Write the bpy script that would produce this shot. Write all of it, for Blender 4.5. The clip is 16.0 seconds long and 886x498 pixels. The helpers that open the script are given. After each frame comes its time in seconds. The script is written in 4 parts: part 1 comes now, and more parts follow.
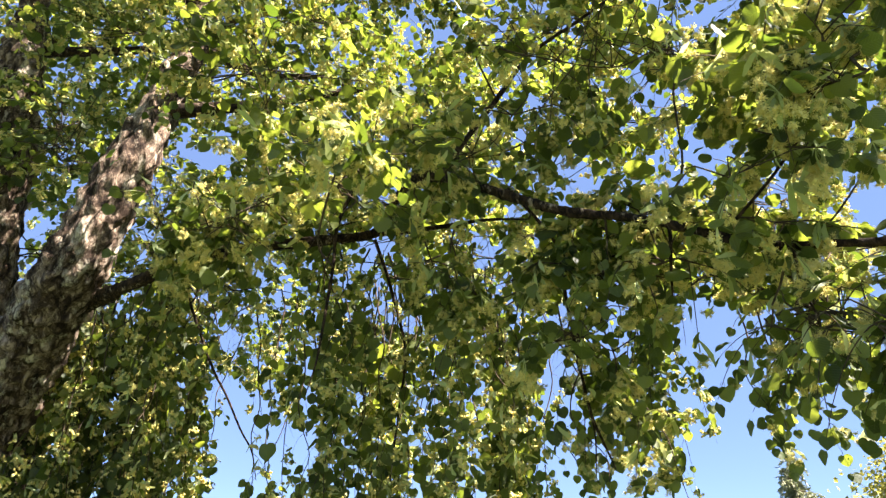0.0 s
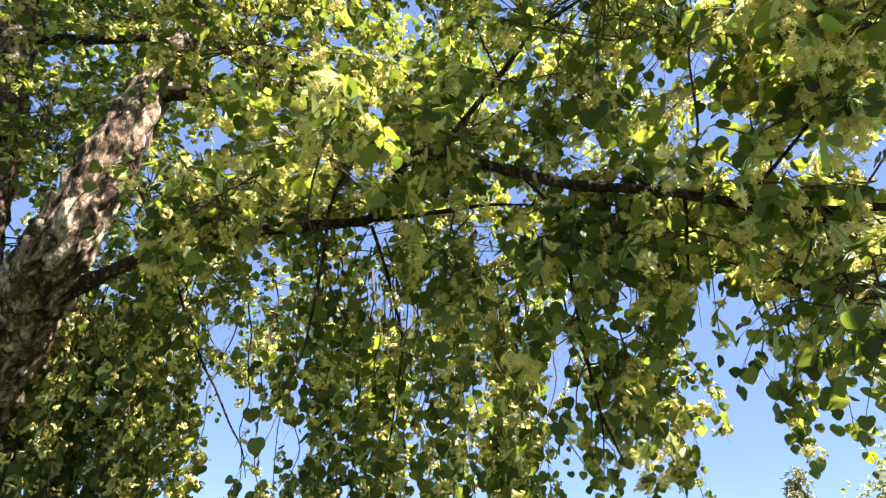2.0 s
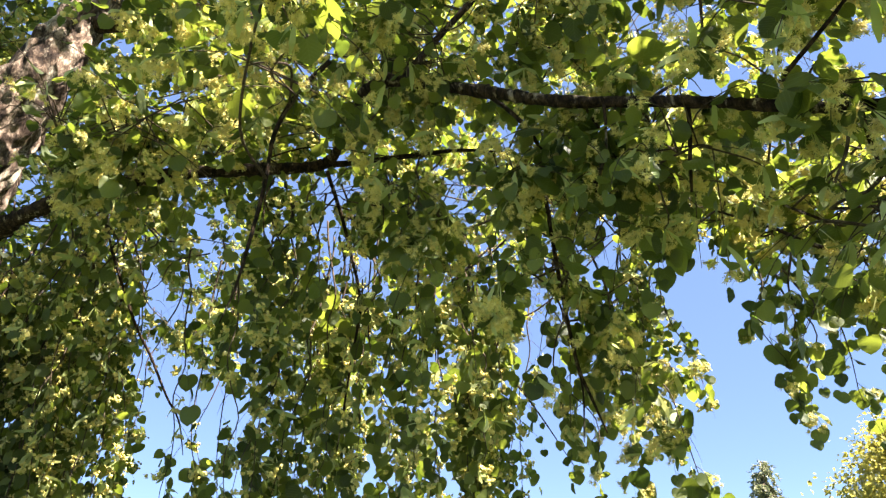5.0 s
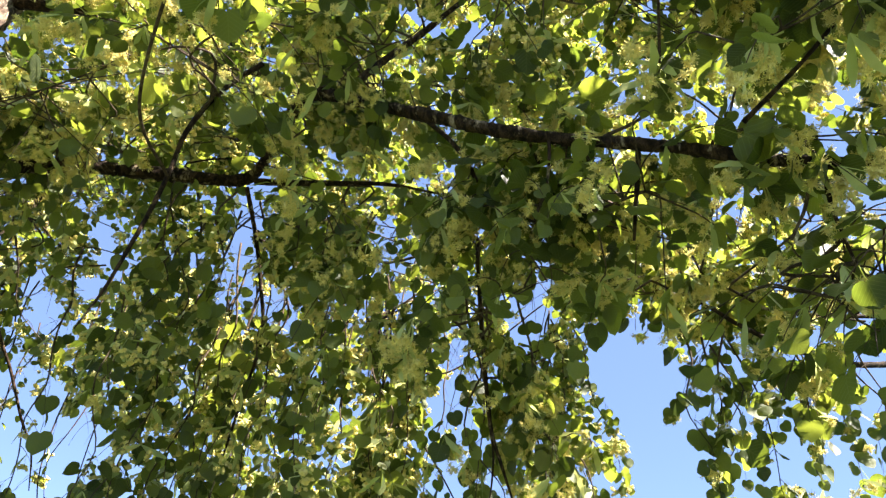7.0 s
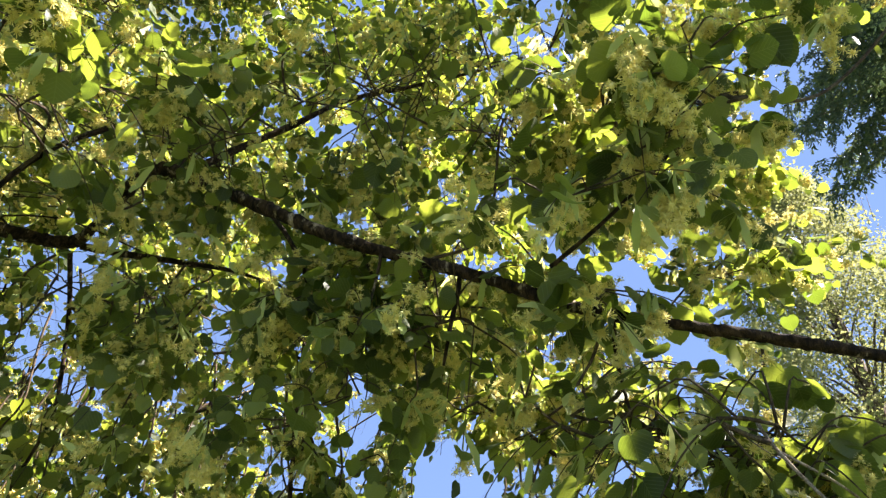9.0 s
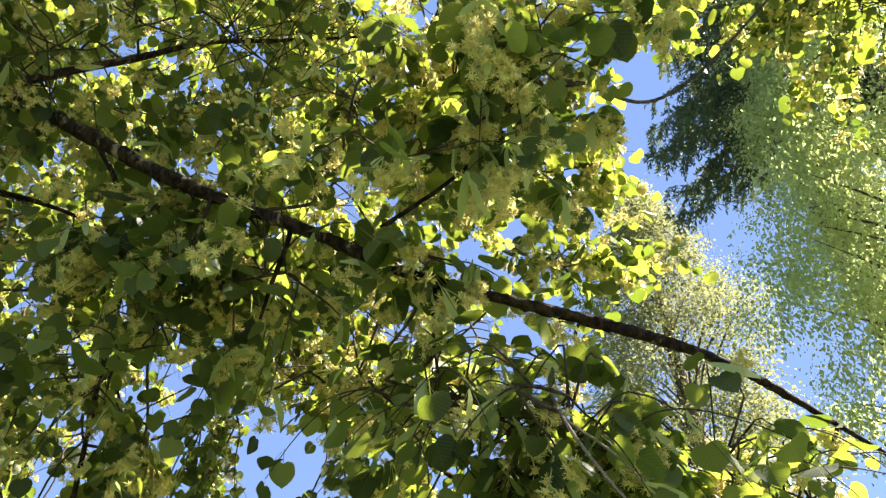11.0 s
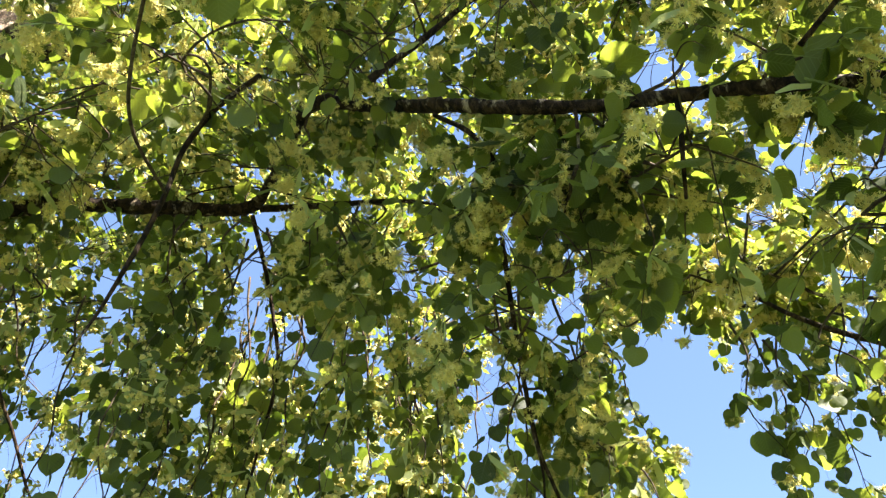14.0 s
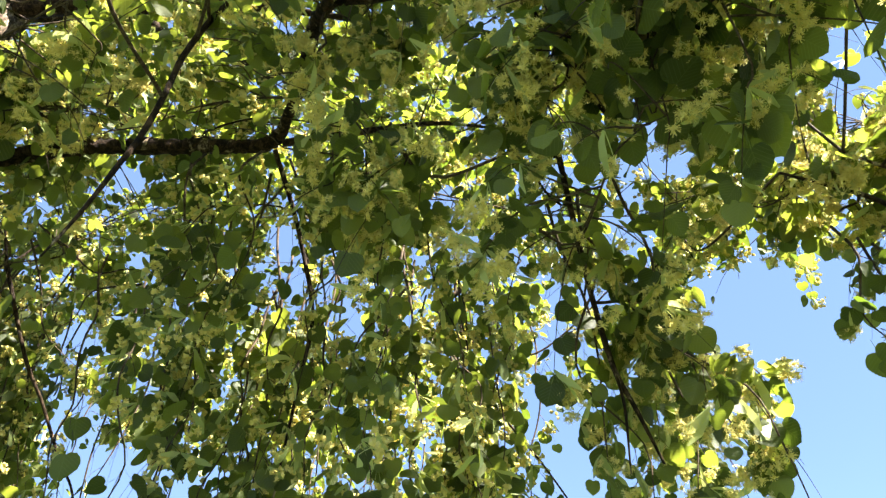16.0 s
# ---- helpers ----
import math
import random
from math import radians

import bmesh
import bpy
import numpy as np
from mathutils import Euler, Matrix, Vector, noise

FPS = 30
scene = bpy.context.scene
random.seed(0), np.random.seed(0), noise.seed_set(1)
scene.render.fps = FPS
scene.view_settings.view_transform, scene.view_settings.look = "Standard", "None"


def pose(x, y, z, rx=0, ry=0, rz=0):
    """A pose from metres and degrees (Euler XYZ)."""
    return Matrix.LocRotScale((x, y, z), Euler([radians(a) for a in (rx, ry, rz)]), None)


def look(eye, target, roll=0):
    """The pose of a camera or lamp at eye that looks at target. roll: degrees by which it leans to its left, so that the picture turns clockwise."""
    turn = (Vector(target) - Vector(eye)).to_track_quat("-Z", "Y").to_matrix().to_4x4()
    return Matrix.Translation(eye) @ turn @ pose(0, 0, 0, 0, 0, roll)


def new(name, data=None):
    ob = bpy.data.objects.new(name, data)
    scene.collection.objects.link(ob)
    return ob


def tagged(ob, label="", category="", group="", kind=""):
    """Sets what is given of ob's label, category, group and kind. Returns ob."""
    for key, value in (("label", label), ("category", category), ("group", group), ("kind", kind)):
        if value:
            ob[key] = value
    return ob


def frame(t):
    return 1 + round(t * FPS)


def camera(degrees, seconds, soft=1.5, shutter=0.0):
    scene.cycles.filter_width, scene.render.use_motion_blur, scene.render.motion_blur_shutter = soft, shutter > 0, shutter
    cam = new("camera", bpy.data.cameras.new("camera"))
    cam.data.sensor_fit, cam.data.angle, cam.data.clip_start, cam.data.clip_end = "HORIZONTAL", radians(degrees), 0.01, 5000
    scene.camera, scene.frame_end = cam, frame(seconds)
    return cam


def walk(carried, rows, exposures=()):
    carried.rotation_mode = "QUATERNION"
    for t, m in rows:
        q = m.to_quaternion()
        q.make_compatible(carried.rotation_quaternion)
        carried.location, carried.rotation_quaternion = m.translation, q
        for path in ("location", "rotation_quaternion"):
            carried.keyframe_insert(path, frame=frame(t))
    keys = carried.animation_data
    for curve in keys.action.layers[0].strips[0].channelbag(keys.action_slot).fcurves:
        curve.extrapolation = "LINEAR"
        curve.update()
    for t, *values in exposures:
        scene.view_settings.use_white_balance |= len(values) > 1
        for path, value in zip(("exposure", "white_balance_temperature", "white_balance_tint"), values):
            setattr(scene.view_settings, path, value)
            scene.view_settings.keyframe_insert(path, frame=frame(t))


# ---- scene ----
# ---------------------------------------------------------------- camera and walk
cam = camera(67.9, 16.0, soft=1.35)
PATH = [
    (0.0, -0.003, -0.000, 1.648, 118.01, 0.04, -0.05),
    (0.5, 0.034, 0.008, 1.642, 118.41, -1.16, -0.41),
    (1.0, 0.061, 0.029, 1.644, 118.89, -1.24, -0.34),
    (1.5, 0.059, 0.110, 1.626, 119.07, -0.64, 0.05),
    (2.0, 0.016, 0.210, 1.617, 118.82, -0.34, 0.03),
    (2.5, -0.026, 0.281, 1.632, 118.67, 0.25, -0.74),
    (3.0, -0.066, 0.337, 1.622, 118.57, 0.98, -1.64),
    (3.5, -0.046, 0.411, 1.608, 118.49, 1.19, -2.14),
    (4.0, 0.026, 0.495, 1.606, 118.41, 0.89, -2.34),
    (4.2, 0.053, 0.519, 1.607, 118.37, 0.68, -2.37),
    (6.3, 0.074, 0.849, 1.584, 119.63, -1.69, -4.51),
    (6.5, 0.079, 0.868, 1.598, 120.84, -2.12, -5.80),
    (7.0, 0.144, 0.884, 1.637, 124.16, -3.19, -10.87),
    (7.5, 0.188, 0.882, 1.654, 126.55, -3.06, -15.33),
    (8.0, 0.207, 0.866, 1.675, 129.50, -2.34, -19.15),
    (8.5, 0.229, 0.853, 1.680, 131.67, -2.77, -21.83),
    (9.0, 0.263, 0.829, 1.679, 133.23, -2.49, -24.47),
    (9.5, 0.290, 0.826, 1.679, 133.78, -1.66, -28.68),
    (9.7, 0.300, 0.826, 1.679, 133.79, -1.39, -30.75),
    (10.7, 0.365, 0.838, 1.662, 132.60, 0.20, -37.20),
    (11.8, 0.413, 0.876, 1.635, 130.88, -0.66, -33.53),
    (12.0, 0.411, 0.894, 1.626, 130.76, -1.34, -29.98),
    (12.5, 0.367, 0.916, 1.614, 130.07, -3.71, -20.32),
    (13.0, 0.291, 0.989, 1.605, 129.37, -3.79, -12.54),
    (13.5, 0.205, 1.076, 1.613, 129.12, -2.12, -9.65),
    (14.0, 0.141, 1.131, 1.607, 128.67, 0.21, -7.31),
    (14.5, 0.135, 1.222, 1.596, 127.75, 1.01, -6.43),
    (15.0, 0.173, 1.375, 1.580, 127.67, 0.61, -4.85),
    (15.5, 0.206, 1.471, 1.577, 128.24, 0.32, -3.16),
    (16.0, 0.192, 1.535, 1.583, 128.39, 0.54, -1.65),
]
EXPOSURE = 2.94
walk(cam, [(t, pose(*row)) for t, *row in PATH],
     exposures=[(t, EXPOSURE + e, 6500, tint) for t, e, tint in ((0.0, 0.02, 17), (4.0, 0.06, 16), (7.5, 0.18, 16), (9.5, 0.0, 16), (12.0, 0.05, 16), (13.0, 0.13, 14), (15.0, 0.36, 11), (16.0, 0.36, 11))])

# ---------------------------------------------------------------- sky and sun
SUN_AZIMUTH, SUN_HEIGHT = 118.0, 51.0      # degrees clockwise from +y, degrees above the horizon
world = bpy.data.worlds.new("sky")
scene.world = world
world.use_nodes = True
wn = world.node_tree.nodes
sky = wn.new("ShaderNodeTexSky")
sky.sky_type, sky.sun_disc = "NISHITA", False
sky.sun_elevation, sky.sun_rotation = radians(SUN_HEIGHT), radians(SUN_AZIMUTH)
sky.altitude, sky.air_density, sky.dust_density, sky.ozone_density = 4500, 0.8, 0.0, 2.0
wn["Background"].inputs["Strength"].default_value = 0.055
clear = wn.new("ShaderNodeMix")             # evens out the gradient of the clear midday sky
clear.data_type = "RGBA"
clear.inputs[0].default_value = 0.6
clear.inputs[7].default_value = (0.85, 1.35, 2.5, 1)
world.node_tree.links.new(sky.outputs[0], clear.inputs[6])
world.node_tree.links.new(clear.outputs[2], wn["Background"].inputs["Color"])
sun = new("sun", bpy.data.lights.new("sun", "SUN"))
sun.data.energy, sun.data.angle, sun.data.color = 5.0, radians(0.53), (1.0, 0.94, 0.84)
a, h = radians(SUN_AZIMUTH), radians(SUN_HEIGHT)
to_sun = Vector((math.sin(a) * math.cos(h), math.cos(a) * math.cos(h), math.sin(h)))
sun.matrix_world = look(to_sun * 50, (0, 0, 0))

# ---------------------------------------------------------------- materials


def material(name):
    m = bpy.data.materials.new(name)
    m.use_nodes = True
    nt = m.node_tree
    return m, nt, nt.nodes["Principled BSDF"], nt.nodes["Material Output"]


def node(nt, kind, **values):
    n = nt.nodes.new(kind)
    for key, value in values.items():
        n.inputs[key.replace("_", " ")].default_value = value
    return n


def ramp(nt, fac, *stops):
    n = nt.nodes.new("ShaderNodeValToRGB")
    e = n.color_ramp.elements
    while len(e) < len(stops):
        e.new(0.5)
    for el, (pos, rgb) in zip(e, stops):
        el.position, el.color = pos, (*rgb, 1)
    nt.links.new(fac, n.inputs[0])
    return n.outputs[0]


def leaf_material(name, dark, mid, pale, through_dark, through_pale, share=0.42, gloss=0.38, veins=True):
    m, nt, bsdf, out = material(name)
    geo = nt.nodes.new("ShaderNodeNewGeometry")
    info = nt.nodes.new("ShaderNodeObjectInfo")
    add = nt.nodes.new("ShaderNodeMath")
    add.operation = "ADD"
    nt.links.new(geo.outputs["Random Per Island"], add.inputs[0])
    nt.links.new(info.outputs["Random"], add.inputs[1])
    frac = nt.nodes.new("ShaderNodeMath")
    frac.operation = "FRACT"
    nt.links.new(add.outputs[0], frac.inputs[0])
    rnd = frac.outputs[0]
    base = ramp(nt, rnd, (0.0, dark), (0.6, mid), (1.0, pale))
    thru = ramp(nt, rnd, (0.0, through_dark), (1.0, through_pale))
    if veins:
        uv = nt.nodes.new("ShaderNodeUVMap")
        sep = nt.nodes.new("ShaderNodeSeparateXYZ")
        nt.links.new(uv.outputs[0], sep.inputs[0])
        ab = nt.nodes.new("ShaderNodeMath")
        ab.operation = "ABSOLUTE"
        nt.links.new(sep.outputs[0], ab.inputs[0])
        slant = nt.nodes.new("ShaderNodeMath")
        slant.operation = "MULTIPLY_ADD"
        nt.links.new(ab.outputs[0], slant.inputs[0])
        slant.inputs[1].default_value = -0.9
        nt.links.new(sep.outputs[1], slant.inputs[2])
        wave = nt.nodes.new("ShaderNodeMath")
        wave.operation = "PINGPONG"
        nt.links.new(slant.outputs[0], wave.inputs[0])
        wave.inputs[1].default_value = 0.075
        near = nt.nodes.new("ShaderNodeMath")
        near.operation = "MINIMUM"
        nt.links.new(wave.outputs[0], near.inputs[0])
        nt.links.new(ab.outputs[0], near.inputs[1])
        line = nt.nodes.new("ShaderNodeMapRange")
        nt.links.new(near.outputs[0], line.inputs[0])
        line.inputs[1].default_value, line.inputs[2].default_value = 0.004, 0.016
        line.inputs[3].default_value, line.inputs[4].default_value = 0.45, 0.0
        mix = nt.nodes.new("ShaderNodeMix")
        mix.data_type = "RGBA"
        nt.links.new(line.outputs[0], mix.inputs[0])
        nt.links.new(base, mix.inputs[6])
        mix.inputs[7].default_value = (*[min(1, 1.7 * c + 0.01) for c in pale], 1)
        base = mix.outputs[2]
        bump = node(nt, "ShaderNodeBump", Strength=0.35, Distance=0.002)
        nt.links.new(line.outputs[0], bump.inputs["Height"])
        nt.links.new(bump.outputs[0], bsdf.inputs["Normal"])
    nt.links.new(base, bsdf.inputs["Base Color"])
    bsdf.inputs["Roughness"].default_value = gloss
    bsdf.inputs["Specular IOR Level"].default_value = 0.34
    tr = nt.nodes.new("ShaderNodeBsdfTranslucent")
    nt.links.new(thru, tr.inputs[0])
    mx = nt.nodes.new("ShaderNodeMixShader")
    mx.inputs[0].default_value = share
    nt.links.new(bsdf.outputs[0], mx.inputs[1])
    nt.links.new(tr.outputs[0], mx.inputs[2])
    nt.links.new(mx.outputs[0], out.inputs[0])
    return m


LEAF = leaf_material("linden_leaf", (0.007, 0.012, 0.003), (0.041, 0.06, 0.016), (0.108, 0.122, 0.04),
                     (0.1, 0.16, 0.014), (0.42, 0.485, 0.05), share=0.41, gloss=0.54)
BRACT = leaf_material("linden_bract", (0.28, 0.34, 0.1), (0.35, 0.4, 0.14), (0.44, 0.47, 0.2),
                      (0.55, 0.58, 0.18), (0.65, 0.66, 0.25), share=0.4, gloss=0.5, veins=False)
BLOSSOM = leaf_material("linden_blossom", (0.6, 0.5, 0.14), (0.7, 0.6, 0.2), (0.8, 0.71, 0.32),
                        (0.7, 0.61, 0.2), (0.78, 0.7, 0.3), share=0.35, gloss=0.7, veins=False)
PALE_LEAF = leaf_material("pale_leaf", (0.14, 0.155, 0.055), (0.2, 0.215, 0.075), (0.29, 0.29, 0.11),
                          (0.22, 0.235, 0.085), (0.31, 0.31, 0.12), gloss=0.7, veins=False)
FRESH_LEAF = leaf_material("fresh_leaf", (0.17, 0.22, 0.1), (0.24, 0.29, 0.13), (0.34, 0.38, 0.17),
                           (0.5, 0.58, 0.2), (0.66, 0.7, 0.26), share=0.62, gloss=0.7, veins=False)
GOLD_LEAF = leaf_material("gold_leaf", (0.26, 0.24, 0.05), (0.36, 0.32, 0.07), (0.46, 0.41, 0.1),
                          (0.42, 0.38, 0.06), (0.52, 0.46, 0.09), gloss=0.5, veins=False)
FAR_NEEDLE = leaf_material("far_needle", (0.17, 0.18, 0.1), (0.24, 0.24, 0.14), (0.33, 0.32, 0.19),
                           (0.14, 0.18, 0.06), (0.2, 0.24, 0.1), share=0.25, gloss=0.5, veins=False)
NEEDLE = leaf_material("needle", (0.03, 0.055, 0.03), (0.055, 0.09, 0.045), (0.15, 0.18, 0.07),
                       (0.1, 0.16, 0.05), (0.26, 0.28, 0.08), share=0.3, gloss=0.5, veins=False)


def bark_material(name, dark, mid, pale, lichen, scale, depth, bare=0.52):
    m, nt, bsdf, out = material(name)
    co = nt.nodes.new("ShaderNodeTexCoord")
    mp = nt.nodes.new("ShaderNodeMapping")
    mp.inputs["Scale"].default_value = (1, 1, 0.45)
    nt.links.new(co.outputs["Object"], mp.inputs[0])
    n1 = node(nt, "ShaderNodeTexNoise", Scale=scale, Detail=8.0, Roughness=0.65, Distortion=0.6)
    n2 = node(nt, "ShaderNodeTexNoise", Scale=scale * 5, Detail=6.0, Roughness=0.6)
    n3 = node(nt, "ShaderNodeTexNoise", Scale=scale * 0.45, Detail=5.0, Roughness=0.7)
    for n in (n1, n2, n3):
        nt.links.new(mp.outputs[0], n.inputs["Vector"])
    base = ramp(nt, n1.outputs[0], (0.4, dark), (0.49, mid), (0.6, pale))
    spots = ramp(nt, n3.outputs[0], (bare, (0, 0, 0)), (bare + 0.08, (1, 1, 1)))
    mix = nt.nodes.new("ShaderNodeMix")
    mix.data_type = "RGBA"
    nt.links.new(spots, mix.inputs[0])
    nt.links.new(base, mix.inputs[6])
    mix.inputs[7].default_value = (*lichen, 1)
    grain = nt.nodes.new("ShaderNodeMix")
    grain.data_type, grain.blend_type = "RGBA", "MULTIPLY"
    grain.inputs[0].default_value = 0.7
    nt.links.new(mix.outputs[2], grain.inputs[6])
    nt.links.new(ramp(nt, n2.outputs[0], (0.3, (0.4, 0.38, 0.36)), (0.65, (1.1, 1.1, 1.1))), grain.inputs[7])
    cells = node(nt, "ShaderNodeTexVoronoi", Scale=scale * 1.15)
    cells.feature = "DISTANCE_TO_EDGE"
    warp = nt.nodes.new("ShaderNodeMix")
    warp.data_type = "VECTOR"
    warp.inputs[0].default_value = 0.06
    nt.links.new(mp.outputs[0], warp.inputs[4])
    nt.links.new(n2.outputs[1], warp.inputs[5])
    nt.links.new(warp.outputs[1], cells.inputs["Vector"])
    cracks = nt.nodes.new("ShaderNodeMix")
    cracks.data_type, cracks.blend_type = "RGBA", "MULTIPLY"
    cracks.inputs[0].default_value = 0.7
    nt.links.new(grain.outputs[2], cracks.inputs[6])
    nt.links.new(ramp(nt, cells.outputs[0], (0.02, (0.12, 0.1, 0.08)), (0.16, (1, 1, 1))), cracks.inputs[7])
    nt.links.new(cracks.outputs[2], bsdf.inputs["Base Color"])
    bsdf.inputs["Roughness"].default_value = 0.9
    bsdf.inputs["Specular IOR Level"].default_value = 0.15
    bump = node(nt, "ShaderNodeBump", Strength=1.0, Distance=depth)
    total = nt.nodes.new("ShaderNodeMath")
    total.operation = "MULTIPLY_ADD"
    nt.links.new(n2.outputs[0], total.inputs[0])
    total.inputs[1].default_value = 0.35
    nt.links.new(n1.outputs[0], total.inputs[2])
    nt.links.new(total.outputs[0], bump.inputs["Height"])
    nt.links.new(bump.outputs[0], bsdf.inputs["Normal"])
    return m


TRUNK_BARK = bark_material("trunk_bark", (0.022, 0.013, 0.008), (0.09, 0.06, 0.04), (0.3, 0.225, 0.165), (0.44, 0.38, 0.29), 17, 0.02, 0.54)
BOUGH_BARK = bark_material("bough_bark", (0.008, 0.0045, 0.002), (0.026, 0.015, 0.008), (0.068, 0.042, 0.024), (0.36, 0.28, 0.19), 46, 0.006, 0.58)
TWIG_BARK = bark_material("twig_bark", (0.04, 0.028, 0.02), (0.075, 0.052, 0.035), (0.13, 0.095, 0.06), (0.11, 0.085, 0.055), 60, 0.001)
PALE_TWIG = bark_material("pale_twig", (0.18, 0.13, 0.09), (0.3, 0.23, 0.16), (0.42, 0.33, 0.25), (0.4, 0.32, 0.24), 50, 0.001)
FAR_BARK = bark_material("far_bark", (0.07, 0.05, 0.035), (0.14, 0.1, 0.07), (0.22, 0.17, 0.12), (0.25, 0.22, 0.17), 10, 0.01)


def grass_material():
    m, nt, bsdf, out = material("grass_ground")
    co = nt.nodes.new("ShaderNodeTexCoord")
    n1 = node(nt, "ShaderNodeTexNoise", Scale=0.4, Detail=8.0, Roughness=0.6)
    n2 = node(nt, "ShaderNodeTexNoise", Scale=60.0, Detail=4.0)
    for n in (n1, n2):
        nt.links.new(co.outputs["Object"], n.inputs["Vector"])
    mix = nt.nodes.new("ShaderNodeMix")
    mix.data_type, mix.blend_type = "RGBA", "MULTIPLY"
    mix.inputs[0].default_value = 0.8
    nt.links.new(ramp(nt, n1.outputs[0], (0.35, (0.036, 0.062, 0.017)), (0.65, (0.07, 0.095, 0.03))), mix.inputs[6])
    nt.links.new(ramp(nt, n2.outputs[0], (0.3, (0.5, 0.5, 0.5)), (0.7, (1.2, 1.2, 1.1))), mix.inputs[7])
    nt.links.new(mix.outputs[2], bsdf.inputs["Base Color"])
    bsdf.inputs["Roughness"].default_value = 0.9
    bump = node(nt, "ShaderNodeBump", Strength=0.8, Distance=0.03)
    nt.links.new(n2.outputs[0], bump.inputs["Height"])
    nt.links.new(bump.outputs[0], bsdf.inputs["Normal"])
    return m


GRASS = grass_material()

# ---------------------------------------------------------------- mesh helpers
rng = np.random.default_rng(11)
UP = np.array((0.0, 0.0, 1.0))


def fresh(*numbers):
    """Starts a random stream of its own for one piece, so that it stays as it is when others change."""
    global rng
    rng = np.random.default_rng([int(abs(round(n * 100))) for n in numbers])


def unit(v):
    return v / np.maximum(np.linalg.norm(v, axis=-1, keepdims=True), 1e-9)


def tri_mesh(name, verts, tris, mats, mat_index=None, uv=None, smooth=True):
    """One mesh from arrays of vertices and triangles."""
    me = bpy.data.meshes.new(name)
    verts, tris = np.asarray(verts, np.float32), np.asarray(tris, np.int32)
    me.vertices.add(len(verts))
    me.vertices.foreach_set("co", verts.ravel())
    me.loops.add(tris.size)
    me.loops.foreach_set("vertex_index", tris.ravel())
    me.polygons.add(len(tris))
    me.polygons.foreach_set("loop_start", np.arange(0, tris.size, 3, dtype=np.int32))
    me.polygons.foreach_set("use_smooth", np.full(len(tris), smooth))
    if mat_index is not None:
        me.polygons.foreach_set("material_index", np.asarray(mat_index, np.int32))
    if uv is not None:
        layer = me.uv_layers.new(name="UVMap")
        layer.data.foreach_set("uv", np.asarray(uv, np.float32)[tris.ravel()].ravel())
    me.update(calc_edges=True)
    for m in mats:
        me.materials.append(m)
    return me


def part(name, mesh, parent, label="", kind=""):
    ob = new(name, mesh)
    ob.parent = parent
    return tagged(ob, label=label, kind=kind)


def smooth_path(points, step):
    """A Catmull-Rom path through points (x, y, z, radius), resampled about every step metres."""
    p = np.asarray(points, float)
    p = np.vstack([2 * p[0] - p[1], p, 2 * p[-1] - p[-2]])
    out = []
    for i in range(1, len(p) - 2):
        n = max(2, int(np.linalg.norm(p[i + 1, :3] - p[i, :3]) / step))
        for s in np.linspace(0, 1, n, endpoint=False):
            a, b, c, d = p[i - 1], p[i], p[i + 1], p[i + 2]
            out.append(0.5 * (2 * b + (c - a) * s + (2 * a - 5 * b + 4 * c - d) * s * s + (3 * b - a - 3 * c + d) * s ** 3))
    out.append(p[-2])
    return np.array(out)


def tube(points, sides=8, step=0.03, rough=0.0, grain=20.0, knots=0.0):
    """Vertices and triangles of a tapering limb. rough: relief as a share of the radius."""
    p = smooth_path(points, step)
    c, r = p[:, :3], p[:, 3]
    tan = unit(np.gradient(c, axis=0))
    side = np.zeros_like(c)
    ref = np.array((0.31, -0.52, 0.8))
    for i, t in enumerate(tan):
        ref = ref - t * (ref @ t)
        ref /= np.linalg.norm(ref)
        side[i] = ref
    other = np.cross(tan, side)
    ang = np.linspace(0, 2 * np.pi, sides, endpoint=False)
    ring = side[:, None] * np.cos(ang)[None, :, None] + other[:, None] * np.sin(ang)[None, :, None]
    rad = np.repeat(r[:, None], sides, 1)
    if rough:
        for i in range(len(c)):
            for j in range(sides):
                q = c[i] + ring[i, j] * r[i]
                v = Vector((q[0] * grain, q[1] * grain, q[2] * grain * 0.4))
                rad[i, j] *= 1 + rough * (abs(noise.noise(v)) * 2.2 - 0.7) + 0.5 * rough * noise.noise(v * 2.7)
    if knots:
        for i in range(len(c)):
            rad[i] *= 1 + knots * noise.noise(Vector((*(c[i] * 9),)))
    verts = (c[:, None] + ring * rad[..., None]).reshape(-1, 3)
    n = len(c)
    i, j = np.meshgrid(np.arange(n - 1), np.arange(sides), indexing="ij")
    a, b = i * sides + j, i * sides + (j + 1) % sides
    tris = np.concatenate([np.stack([a, b, b + sides], -1).reshape(-1, 3), np.stack([a, b + sides, a + sides], -1).reshape(-1, 3)])
    caps = [(0, k + 1, k) for k in range(1, sides - 1)] + [((n - 1) * sides, (n - 1) * sides + k, (n - 1) * sides + k + 1) for k in range(1, sides - 1)]
    return verts, np.vstack([tris, caps])


def joined(pieces):
    """Several (verts, tris) as one."""
    vs, ts, base = [], [], 0
    for v, t in pieces:
        vs.append(v)
        ts.append(np.asarray(t) + base)
        base += len(v)
    return np.vstack(vs), np.vstack(ts)


# ---- leaf, flower and bract shapes (unit length, y towards the tip, z the upper side)
HALF = [(0.0, 0.08), (0.15, -0.03), (0.36, -0.01), (0.51, 0.15), (0.56, 0.37), (0.49, 0.58), (0.33, 0.77), (0.12, 0.92), (0.0, 1.08)]


